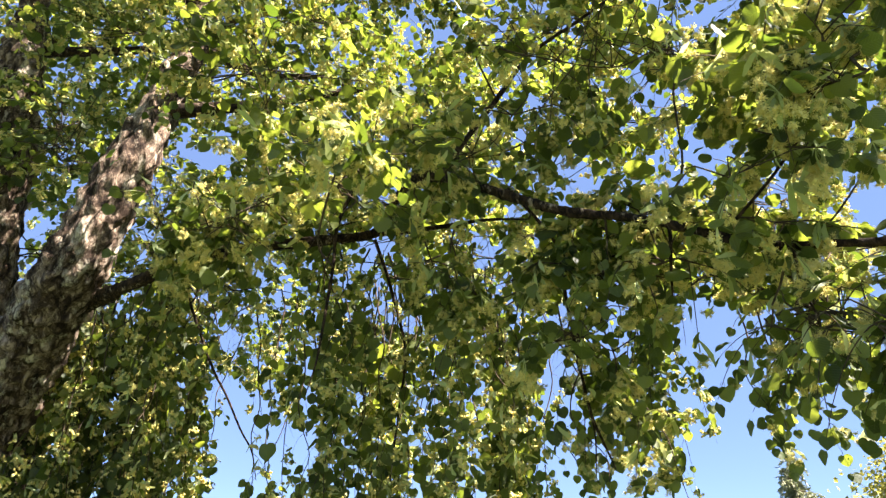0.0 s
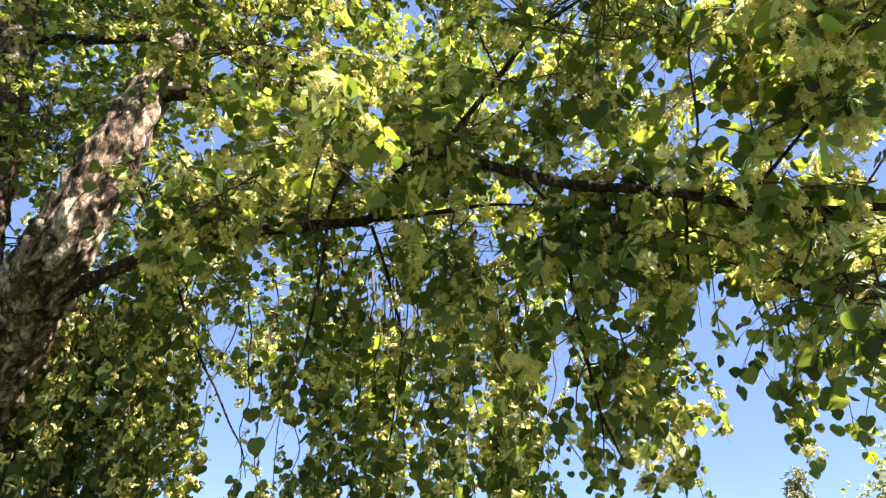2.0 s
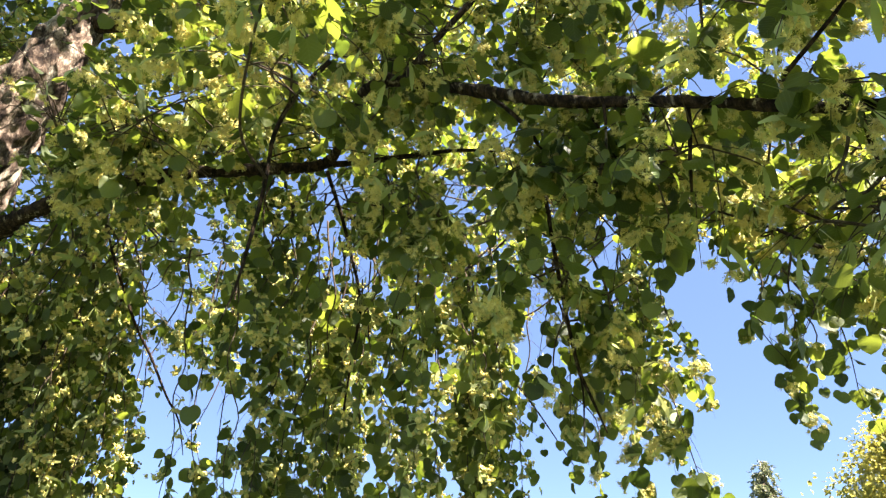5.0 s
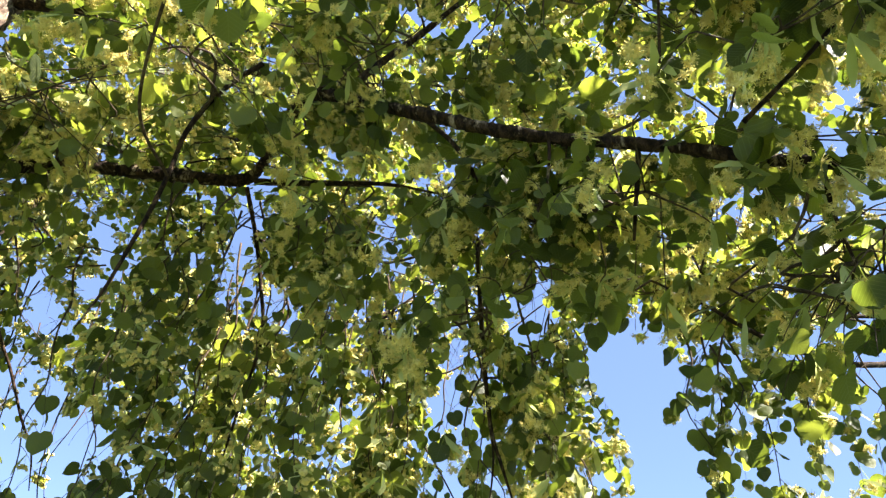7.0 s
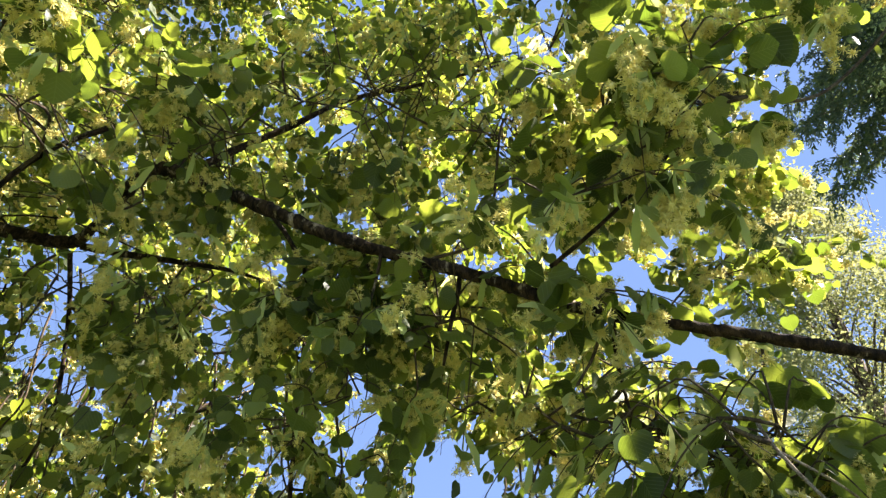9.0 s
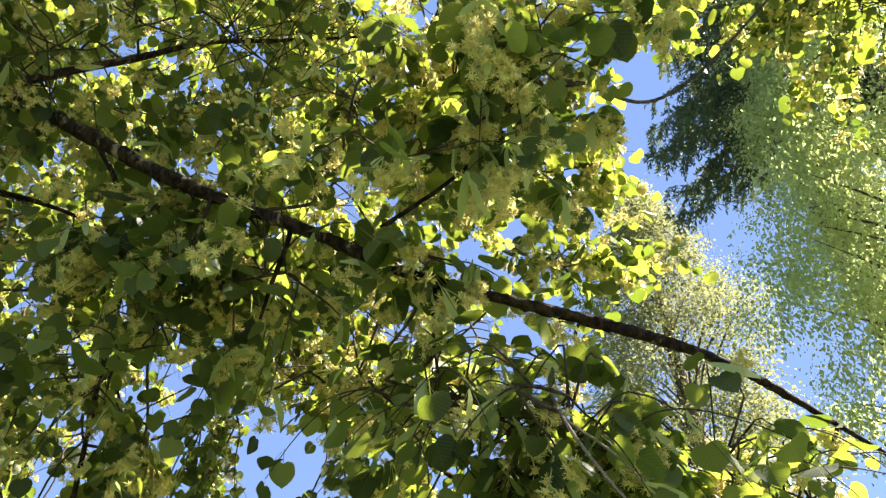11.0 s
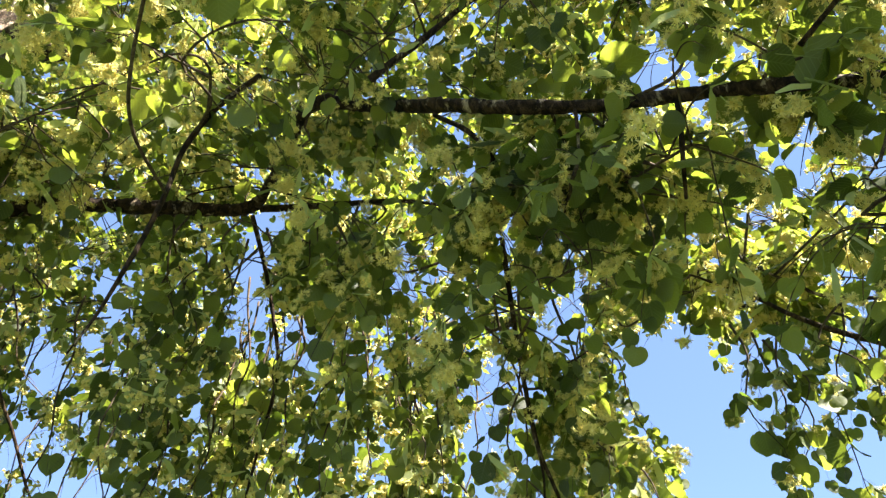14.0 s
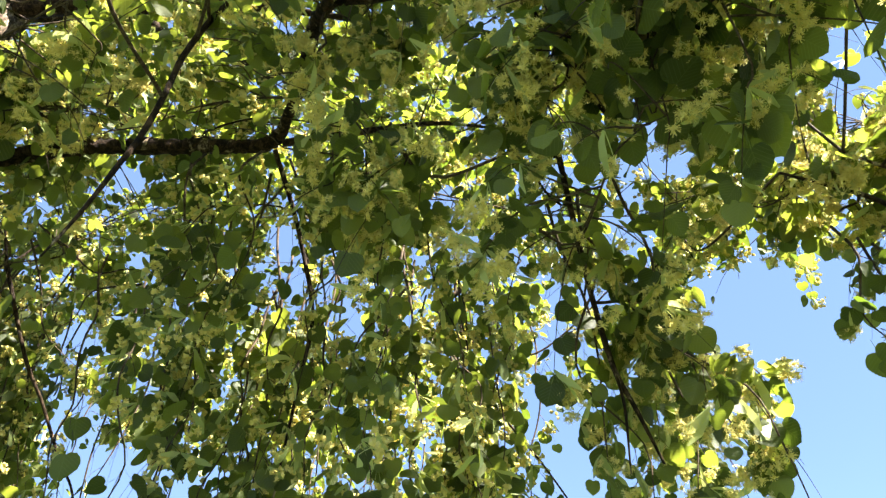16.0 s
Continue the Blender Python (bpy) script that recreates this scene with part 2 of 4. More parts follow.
def leaf_shape(fold, curl, wave, fine=False, skew=0.0):
    """Heart-shaped blade with a pointed tip and a stalk."""
    half = []
    for k, (x, y) in enumerate(HALF):
        half.append((x, y))
        if fine and 0 < k < len(HALF) - 2:
            nx, ny = HALF[k + 1]
            for s in (0.25, 0.5, 0.75):
                bulge = 0.012 if s != 0.5 else 0.0
                half.append((x + (nx - x) * s + (bulge + 0.02 * math.sin(s * math.pi)) * (1 if nx > 0.05 else 0.3), y + (ny - y) * s + bulge))
    spine = [(0.0, 0.08), (0.0, 0.28), (0.0, 0.52), (0.0, 0.76), (0.0, 1.0)]
    verts, tris, uv = [], [], []

    def put(x, y):
        z = fold * abs(x) - curl * y * y + wave * math.sin(9 * y + 5 * x) * abs(x)
        verts.append((x + skew * y * y, y, z))
        uv.append((x, y))
        return len(verts) - 1

    mid = [put(*q) for q in spine]
    for sign in (1, -1):
        rim = [mid[0]] + [put(sign * x, y) for x, y in half[1:-1]] + [mid[-1]]
        m = 0
        for k in range(len(rim) - 1):
            yb = verts[rim[k + 1]][1]
            t = (mid[m], rim[k], rim[k + 1]) if sign > 0 else (mid[m], rim[k + 1], rim[k])
            if len(set(t)) == 3:
                tris.append(t)
            while m < len(mid) - 2 and yb > spine[m + 1][1] - 0.04 and k > 0:
                t = (mid[m], rim[k + 1], mid[m + 1]) if sign > 0 else (mid[m], mid[m + 1], rim[k + 1])
                if len(set(t)) == 3:
                    tris.append(t)
                m += 1
    b = len(verts)
    for x, y, z in ((-0.012, 0.08, 0.0), (0.012, 0.08, 0.0), (0.012, -0.5, 0.16), (-0.012, -0.5, 0.16)):
        verts.append((x, y, z))
        uv.append((0.0, 0.5))
    tris += [(b, b + 1, b + 2), (b, b + 2, b + 3)]
    return np.array(verts), np.array(tris), np.array(uv)


def cyme_shape(seed, fine):
    """A hanging bunch of starry flowers on a stalk under a strap-shaped bract. Length 1 is the whole bunch."""
    r = np.random.default_rng(seed)
    verts, tris, mat = [], [], []

    def quad_strip(pts, widths, normal, m):
        pts = np.asarray(pts, float)
        t = unit(np.gradient(pts, axis=0))
        s = unit(np.cross(t, normal))
        b = len(verts)
        for p, w, d in zip(pts, widths, s):
            verts.extend([p - d * w, p + d * w])
        for i in range(len(pts) - 1):
            k = b + 2 * i
            tris.extend([(k, k + 1, k + 3), (k, k + 3, k + 2)])
            mat.extend([m, m])

    tilt = r.uniform(-0.3, 0.3)
    quad_strip([(0, 0, 0), (0.1, 0.25, 0.03), (0.2 + tilt * 0.3, 0.55, 0.04), (0.24 + tilt * 0.5, 0.85, -0.02)], [0.02, 0.075, 0.095, 0.03], (0.2, 0, 1), 0)
    quad_strip([(0, 0, 0), (-0.03, 0.3, -0.05), (-0.05, 0.6, -0.12)], [0.012, 0.01, 0.01], (0, 0, 1), 0)
    for k in range(r.integers(6, 10) if fine else 5):
        c = np.array((-0.05, 0.62, -0.12)) + r.normal(0, 0.12, 3) + (0, 0.08, 0)
        quad_strip([(-0.05, 0.58, -0.12), c], [0.009, 0.009], (0.3, 0.2, 1), 0)
        size = r.uniform(0.1, 0.135)
        head = size * (0.5 if fine else 0.8)
        ax = [unit(q) for q in np.linalg.qr(r.normal(0, 1, (3, 3)))[0]]
        b = len(verts)
        verts.extend([c + q * head * s * r.uniform(0.8, 1.2) for q in ax for s in (1, -1)])
        for p in (0, 1):
            for q in (2, 3):
                for w in (4, 5):
                    tris.append((b + p, b + q, b + w))
                    mat.append(1)
        for s in range(34 if fine else 4):
            d = unit(r.normal(0, 1, 3))
            e = unit(np.cross(d, r.normal(0, 1, 3))) * size * (0.075 if fine else 0.25)
            b = len(verts)
            tip = c + d * size * r.uniform(0.8, 1.2)
            verts.extend([c, tip - e, tip + e])
            tris.append((b, b + 1, b + 2))
            mat.append(1)
    return np.array(verts), np.array(tris), np.array(mat)


FINE = [leaf_shape(0.16, 0.16, 0.05, True), leaf_shape(-0.1, 0.28, 0.07, True, 0.05), leaf_shape(0.3, 0.05, 0.04, True, -0.06), leaf_shape(0.02, 0.34, -0.08, True)]
PLAIN = [leaf_shape(0.16, 0.16, 0.05), leaf_shape(-0.12, 0.3, 0.06, False, 0.05), leaf_shape(0.32, 0.06, 0.04, False, -0.06)]
CYME_FINE = [cyme_shape(s, True) for s in range(5)]
CYME_PLAIN = [cyme_shape(s + 9, False) for s in range(4)]


# breaks in the crown through which the sun reaches in: the lit place, the width
SUN = np.array(to_sun)
BREAKS = [((-1.84, 3.12, 3.9), 0.14), ((-1.8, 3.35, 5.0), 0.15), ((-2.75, 3.9, 2.65), 0.14), ((-0.2, 3.9, 3.0), 0.32), ((-1.2, 4.2, 3.0), 0.3), ((0.6, 3.6, 3.1), 0.24),
          ((-0.9, 3.9, 3.4), 0.25), ((-0.8, 2.55, 3.2), 0.22), ((-1.0, 3.1, 3.7), 0.25), ((-0.3, 4.5, 2.5), 0.3), ((0.5, 4.35, 2.9), 0.26), ((-0.5, 2.35, 3.1), 0.24), ((-0.6, 3.7, 2.9), 0.22), ((1.1, 3.02, 2.4), 0.12),
          ((0.15, 3.8, 2.7), 0.16), ((0.95, 2.3, 3.75), 0.22), ((1.1, 3.1, 4.5), 0.2), ((1.0, 3.4, 2.8), 0.14)]
LIT, WIDE = np.array([b[0] for b in BREAKS]), np.array([b[1] for b in BREAKS])


def in_break(p):
    d = np.asarray(p) - LIT
    along = d @ SUN
    return bool(np.any((along > 0.3) & (np.linalg.norm(d - np.outer(along, SUN), axis=1) < WIDE))) and rng.random() < 0.85


# Foliage thinned to fit the camera's view: boughs kept in sight, gaps opened (place, radius).
CAMERA_SPOTS = np.array([(0.03, 0.25, 1.63), (0.2, 0.87, 1.65), (0.38, 0.9, 1.62), (0.15, 1.15, 1.6), (0.19, 1.48, 1.58)])
BARE = []
WINDOWS = [((1.09, 2.9, 2.09), 0.06), ((-1.38, 4.2, 3.15), 0.1), ((-1.27, 4.2, 2.75), 0.1), ((-1.08, 4.2, 2.5), 0.13), ((-0.38, 3.8, 3.18), 0.08), ((-0.18, 3.8, 3.15), 0.08), ((0.97, 3.4, 3.12), 0.09),
           ((1.51, 3.6, 3.04), 0.15), ((1.57, 3.3, 4.63), 0.12), ((2.19, 3.3, 4.39), 0.13), ((2.45, 3.3, 4.37), 0.13), ((0.27, 3.6, 3.48), 0.08), ((0.79, 4.2, 3.16), 0.08),
           ((0.72, 4.2, 2.88), 0.08), ((1.5, 3.0, 4.39), 0.09), ((1.52, 2.6, 3.23), 0.07), ((1.91, 2.6, 3.28), 0.07)]


def thinned(rows):
    """Leaves out most rows that, from the camera spots, hide a bare stretch or fill a window."""
    p, hidden = rows[:, :3] + rows[:, 3:6] * rows[:, 9:10] * 0.45, np.zeros(len(rows))
    for eye in CAMERA_SPOTS:
        way = p - eye
        far = np.linalg.norm(way, axis=1)
        way = way / far[:, None]
        for line, width, margin in BARE:
            to = line - eye
            reach = np.linalg.norm(to, axis=1)
            cosine = way @ (to / reach[:, None]).T
            k = cosine.argmax(1)
            hidden = np.maximum(hidden, 0.8 * ((cosine.max(1) > math.cos(width)) & (far < reach[k] - margin)))
        for spot, radius in WINDOWS:
            to = np.array(spot) - eye
            reach = np.linalg.norm(to)
            hidden = np.maximum(hidden, 0.9 * ((way @ (to / reach) > math.cos(radius / reach)) & (far > 0.62 * reach)))
    return rows[rng.random(len(rows)) >= hidden]


def in_window(points):
    """The share of the points that lie in a window as seen from the camera spots."""
    hit = np.zeros(len(points), bool)
    for eye in CAMERA_SPOTS:
        way = points - eye
        far = np.linalg.norm(way, axis=1)
        for spot, radius in WINDOWS:
            to = np.array(spot) - eye
            reach = np.linalg.norm(to)
            hit |= (way @ (to / reach) > far * math.cos(radius / reach)) & (far > 0.62 * reach)
    return hit.mean()


class Foliage:
    """Gathers the twigs, leaves and flowers of one leafy piece."""

    def __init__(self):
        self.leaf, self.cyme, self.twigs = [], [], []

    def spray(self, start, way, length, droop=0.5, leaves=11, size=0.066, bloom=0.55, hang=0.5, thick=0.0022, bare=0.0, root=None):
        """A bending twig from start, with leaves alternating along it, and flower bunches below."""
        s = np.linspace(0, 1, 6)
        way = unit(np.asarray(way, float))
        if in_break(np.asarray(start) + way * length * 0.5):
            return
        bend = rng.normal(0, 0.12, 3)
        path = np.asarray(start) + length * (np.outer(s, way) + np.outer(s * s, droop * -UP + bend))
        twig = np.column_stack([path, thick * (1.1 - 0.75 * s)])
        if root is not None:
            twig = np.vstack([[(*root, thick * 1.4)], twig])
        self.twigs.append(twig)
        t = np.linspace(0.1 + bare, 1.0, leaves) + rng.normal(0, 0.02, leaves)
        t = np.clip(t, 0, 1)
        pos = np.column_stack([np.interp(t, s, path[:, k]) for k in range(3)])
        tan = unit(np.gradient(path, axis=0))
        tan = unit(np.column_stack([np.interp(t, s, tan[:, k]) for k in range(3)]))
        out = unit(np.cross(tan, UP) + 0.05)
        flip = np.where(np.arange(leaves) % 2, 1.0, -1.0)[:, None]
        axis = unit(out * flip * 0.75 + tan * 0.45 - UP * hang * rng.uniform(0.2, 1.0, (leaves, 1)) + rng.normal(0, 0.3, (leaves, 3)))
        axis[-1] = unit(tan[-1] - UP * hang * 0.6 + rng.normal(0, 0.2, 3))
        upright = 1.0 if hang > 0.8 else 0.0
        normal = UP * (0.85 - 0.4 * upright) + np.array((0.2, 0.25 + 0.45 * upright, 0)) * hang + axis * [[1, 1, 0]] * hang * 0.5 + rng.normal(0, 0.3, (leaves, 3))
        scale = size * np.exp(rng.normal(0, 0.2, leaves)) * (1.05 - 0.25 * t)
        self.leaf.append(np.column_stack([pos + axis * scale[:, None] * 0.5, axis, normal, scale]))
        n = rng.binomial(leaves, min(1, bloom * 1.3))
        if n:
            k = rng.choice(rng.integers(0, leaves, max(1, n // 2)), n)
            ax = unit(-UP * 0.7 + out[k] * flip[k] * 0.5 + rng.normal(0, 0.4, (n, 3)))
            no = rng.normal(0, 1, (n, 3))
            self.cyme.append(np.column_stack([pos[k], ax, no, 0.094 * np.exp(rng.normal(0, 0.16, n))]))

    def strand(self, top, length, sway=0.12, size=0.062, bloom=0.5, gap=0.034, lean=(0.0, 0.0), side=0.16, thick=0.005, bare=0.0):
        """A long hanging shoot with short leafy side twigs."""
        n = max(4, int(length / 0.12))
        s = np.linspace(0, 1, n)
        drift = np.cumsum(rng.normal(0, 1.9 * sway / n, (n, 2)), 0)
        path = np.column_stack([top[0] + drift[:, 0] + lean[0] * s, top[1] + drift[:, 1] + lean[1] * s, top[2] - length * s])
        self.main = np.column_stack([path, thick * (1.1 - 0.8 * s)])
        for q in np.arange(0.08 + bare, 1.0, gap * 3.2 / max(length, 0.1)):
            p = [np.interp(q, s, path[:, k]) for k in range(3)]
            a = rng.uniform(0, 2 * np.pi)
            reach = side * rng.uniform(0.6, 1.3) * (1.15 - 0.6 * q)
            self.spray(p, (math.cos(a), math.sin(a), -0.5), reach, 0.7, int(rng.integers(3, 6)), size, bloom, 0.9, 0.0013)
        self.spray(path[-1], (drift[-1, 0], drift[-1, 1], -1), 0.14, 0.3, 5, size * 0.85, bloom, 0.9, 0.0012)

    def leaf_arrays(self):
        return np.vstack(self.leaf)


def spread(rows, shapes, seed=0):
    """Copies of the shapes at the rows (place, axis, normal, scale), as one set of arrays."""
    r = np.random.default_rng(seed)
    pick = r.integers(0, len(shapes), len(rows))
    vs, ts, extra, base = [], [], [], 0
    for k, shape in enumerate(shapes):
        sel = rows[pick == k]
        if not len(sel):
            continue
        v, t, e = shape
        axis = unit(sel[:, 3:6])
        side = unit(np.cross(axis, sel[:, 6:9]))
        up = np.cross(side, axis)
        stretch = r.uniform(0.85, 1.12, (len(sel), 1, 1))
        w = sel[:, None, :3] + sel[:, 9, None, None] * (v[None, :, 0:1] * side[:, None] * stretch + v[None, :, 1:2] * axis[:, None] + v[None, :, 2:3] * up[:, None])
        vs.append(w.reshape(-1, 3))
        ts.append((t[None] + np.arange(len(sel))[:, None, None] * len(v) + base).reshape(-1, 3))
        extra.append(np.tile(e, (len(sel), 1) if e.ndim == 2 else len(sel)))
        base += len(sel) * len(v)
    return np.vstack(vs), np.vstack(ts), np.concatenate(extra)


LEAF_MESHES = [tri_mesh("leaf", v, t, [LEAF], uv=u) for v, t, u in FINE]


def finish(fol, parent, name, label, fine, stuff=False, singles=0, carrier=None):
    """Turns gathered foliage into a part with its twigs, leaves and blossoms under it."""
    if carrier is None:
        v, t = joined([tube(p, 4, 0.08) for p in fol.twigs])
    else:
        v, t = tube(carrier, 7, 0.04, 0.08, 60)
    top = part(name, tri_mesh(name, v, t, [TWIG_BARK]), parent, label, "stuff" if stuff else "")
    if carrier is not None:
        if not fol.twigs:
            return top
        v, t = joined([tube(p, 4, 0.08) for p in fol.twigs])
        part("twig_spray", tri_mesh("twig_spray", v, t, [TWIG_BARK]), top, kind="stuff")
    if not fol.leaf:
        return top
    rows = thinned(fol.leaf_arrays())
    if not len(rows):
        return top
    if singles:
        pick = rng.permutation(len(rows))[:singles]
        for k, row in enumerate(rows[pick]):
            axis = unit(row[3:6])
            side = unit(np.cross(axis, row[6:9]))
            up = np.cross(side, axis)
            ob = part("leaf", LEAF_MESHES[k % 4], top)
            m = Matrix.Identity(4)
            for i in range(3):
                m[i][0], m[i][1], m[i][2], m[i][3] = side[i] * row[9], axis[i] * row[9], up[i] * row[9], row[i]
            ob.matrix_basis = m
        rows = np.delete(rows, pick, 0)
    v, t, uv = spread(rows, FINE if fine else PLAIN, len(rows))
    part("foliage", tri_mesh("foliage", v, t, [LEAF], uv=uv), top, "green heart-shaped leaves", "stuff")
    flowers = thinned(np.vstack(fol.cyme)) if fol.cyme else ()
    if len(flowers):
        v, t, m = spread(flowers, CYME_FINE if fine else CYME_PLAIN, len(rows) + 1)
        part("blossom", tri_mesh("blossom", v, t, [BRACT, BLOSSOM], m, smooth=False), top, "cream-yellow flower bunches with pale bracts", "stuff")
    return top


# ---------------------------------------------------------------- ground
def build_ground():
    bm = bmesh.new()
    rings = [0, 2, 5, 10, 20, 40, 80, 160, 400, 1200, 4000]
    loops = []
    for r in rings[1:]:
        loops.append([bm.verts.new((r * math.cos(k * math.pi / 24), r * math.sin(k * math.pi / 24),
                                    0.06 * noise.noise(Vector((r * math.cos(k * math.pi / 24) * 0.3, r * math.sin(k * math.pi / 24) * 0.3, 0))) if r < 100 else 0.0)) for k in range(48)])
    c = bm.verts.new((0, 0, 0))
    for k in range(48):
        bm.faces.new((c, loops[0][k], loops[0][(k + 1) % 48]))
        for i in range(len(loops) - 1):
            bm.faces.new((loops[i][k], loops[i + 1][k], loops[i + 1][(k + 1) % 48], loops[i][(k + 1) % 48]))
    me = bpy.data.meshes.new("ground")
    bm.to_mesh(me)
    bm.free()
    me.materials.append(GRASS)
    for p in me.polygons:
        p.use_smooth = True
    tagged(new("ground", me), "mown green lawn under and around the trees", "ground", kind="structure")


build_ground()
# ---------------------------------------------------------------- the flowering linden
linden = tagged(new("linden_tree"), "large flowering linden, rough grey bark, drooping boughs, cream blossom", "tree")
linden.location = (0, 0, 0)


boughs = []


def limb(name, points, material_, sides, rough, grain, parent=linden, label="", step=0.03, knots=0.0, bare=0.0, margin=0.03):
    """bare: the half width, in radians, of the stretch cleared of leaves that hide it from the camera."""
    boughs.append(smooth_path(points, 0.06))
    if bare:
        line = smooth_path(points, 0.03)[:, :3]
        if name == "bough":
            line = line[(line[:, 0] > -1.2) & ((line[:, 0] < -0.37) | (line[:, 0] > -0.14)) & ((line[:, 0] < 0.9) | (line[:, 0] > 1.15))]
        if name == "stem":
            line = line[(line[:, 2] > 2.6) & (line[:, 2] < 4.1)]
        BARE.append((line, bare, margin))
    v, t = tube(points, sides, step, rough, grain, knots)
    return part(name, tri_mesh(name, v, t, [material_]), parent, label)


limb("trunk", [(-3.25, 4.75, -0.1, 0.46), (-3.2, 4.7, 0.25, 0.36), (-3.1, 4.55, 1.2, 0.31), (-3.0, 4.42, 2.2, 0.29), (-2.86, 4.22, 2.65, 0.28),
               (-2.78, 4.08, 2.95, 0.2)], TRUNK_BARK, 72, 0.17, 17, label="furrowed grey-brown trunk with pale lichen", step=0.025)
limb("stem", [(-2.86, 4.28, 2.5, 0.24), (-2.7, 3.98, 2.75, 0.225), (-2.42, 3.68, 3.0, 0.205), (-2.11, 3.34, 3.24, 0.178), (-1.98, 3.28, 3.58, 0.16),
              (-1.89, 3.25, 3.93, 0.145), (-1.84, 3.32, 4.35, 0.125), (-1.78, 3.4, 4.86, 0.105), (-1.76, 3.5, 5.33, 0.09), (-1.85, 3.65, 6.2, 0.07), (-1.9, 3.7, 7.2, 0.03)],
     TRUNK_BARK, 72, 0.17, 17, label="leaning stem with rough scaly bark, sunlit in patches", step=0.02, bare=0.034, margin=0.2)
limb("stem", [(-3.0, 4.3, 2.6, 0.22), (-3.08, 4.22, 3.05, 0.21), (-3.2, 4.1, 3.73, 0.2), (-3.26, 4.0, 4.6, 0.19), (-3.36, 3.95, 5.3, 0.17),
              (-3.5, 4.0, 6.2, 0.1), (-3.5, 4.0, 7.8, 0.04)], TRUNK_BARK, 64, 0.17, 17, label="upright dark fissured stem", step=0.025)

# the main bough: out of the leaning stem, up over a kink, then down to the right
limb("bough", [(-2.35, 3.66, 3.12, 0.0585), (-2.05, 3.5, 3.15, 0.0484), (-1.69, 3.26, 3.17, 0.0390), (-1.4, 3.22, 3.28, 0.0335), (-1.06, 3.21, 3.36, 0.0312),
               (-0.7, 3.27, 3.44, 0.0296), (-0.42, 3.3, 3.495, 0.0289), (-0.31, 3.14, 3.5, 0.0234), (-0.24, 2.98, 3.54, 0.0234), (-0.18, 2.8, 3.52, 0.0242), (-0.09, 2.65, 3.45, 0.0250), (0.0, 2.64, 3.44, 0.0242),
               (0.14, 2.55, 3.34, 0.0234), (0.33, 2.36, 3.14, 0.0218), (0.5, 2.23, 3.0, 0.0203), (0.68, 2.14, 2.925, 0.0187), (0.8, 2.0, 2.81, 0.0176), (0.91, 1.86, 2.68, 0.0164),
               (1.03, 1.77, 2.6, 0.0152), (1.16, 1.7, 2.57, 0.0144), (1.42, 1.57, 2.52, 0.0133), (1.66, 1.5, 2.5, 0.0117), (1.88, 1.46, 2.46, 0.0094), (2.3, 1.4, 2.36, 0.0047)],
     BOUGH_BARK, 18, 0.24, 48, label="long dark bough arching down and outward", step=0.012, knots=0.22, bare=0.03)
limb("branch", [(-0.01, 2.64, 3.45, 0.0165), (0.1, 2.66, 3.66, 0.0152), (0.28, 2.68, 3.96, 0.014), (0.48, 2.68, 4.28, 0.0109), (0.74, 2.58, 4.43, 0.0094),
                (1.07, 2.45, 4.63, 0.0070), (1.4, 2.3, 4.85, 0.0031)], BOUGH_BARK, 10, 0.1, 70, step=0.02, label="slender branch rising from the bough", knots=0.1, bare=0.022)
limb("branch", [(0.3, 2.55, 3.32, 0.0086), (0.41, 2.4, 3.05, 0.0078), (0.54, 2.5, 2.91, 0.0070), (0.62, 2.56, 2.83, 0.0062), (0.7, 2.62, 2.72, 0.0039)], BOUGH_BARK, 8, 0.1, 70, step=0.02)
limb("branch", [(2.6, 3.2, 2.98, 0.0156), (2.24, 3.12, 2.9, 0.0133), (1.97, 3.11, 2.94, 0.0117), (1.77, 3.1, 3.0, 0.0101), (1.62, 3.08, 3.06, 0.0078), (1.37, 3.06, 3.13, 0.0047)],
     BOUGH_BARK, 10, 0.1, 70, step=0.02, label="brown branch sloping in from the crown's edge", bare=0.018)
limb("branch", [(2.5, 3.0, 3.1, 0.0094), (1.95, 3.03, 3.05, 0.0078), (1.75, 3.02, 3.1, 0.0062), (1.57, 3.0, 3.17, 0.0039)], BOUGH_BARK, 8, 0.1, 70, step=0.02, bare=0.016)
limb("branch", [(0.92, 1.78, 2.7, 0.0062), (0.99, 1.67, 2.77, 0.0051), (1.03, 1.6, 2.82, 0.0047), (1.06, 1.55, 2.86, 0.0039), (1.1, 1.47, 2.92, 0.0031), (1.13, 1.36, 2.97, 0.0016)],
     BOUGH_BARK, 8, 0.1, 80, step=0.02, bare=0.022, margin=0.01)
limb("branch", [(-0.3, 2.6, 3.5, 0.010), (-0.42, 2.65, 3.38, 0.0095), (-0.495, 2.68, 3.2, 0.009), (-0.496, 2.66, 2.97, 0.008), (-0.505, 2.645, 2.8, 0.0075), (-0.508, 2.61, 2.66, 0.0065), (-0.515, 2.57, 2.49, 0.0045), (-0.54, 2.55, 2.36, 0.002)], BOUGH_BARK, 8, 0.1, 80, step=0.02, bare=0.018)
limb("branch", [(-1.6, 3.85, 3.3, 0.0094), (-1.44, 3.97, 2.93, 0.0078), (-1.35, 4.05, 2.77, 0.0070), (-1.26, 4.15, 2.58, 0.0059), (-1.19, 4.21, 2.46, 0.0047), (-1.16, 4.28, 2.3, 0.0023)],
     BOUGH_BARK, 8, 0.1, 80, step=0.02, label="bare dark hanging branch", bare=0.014)
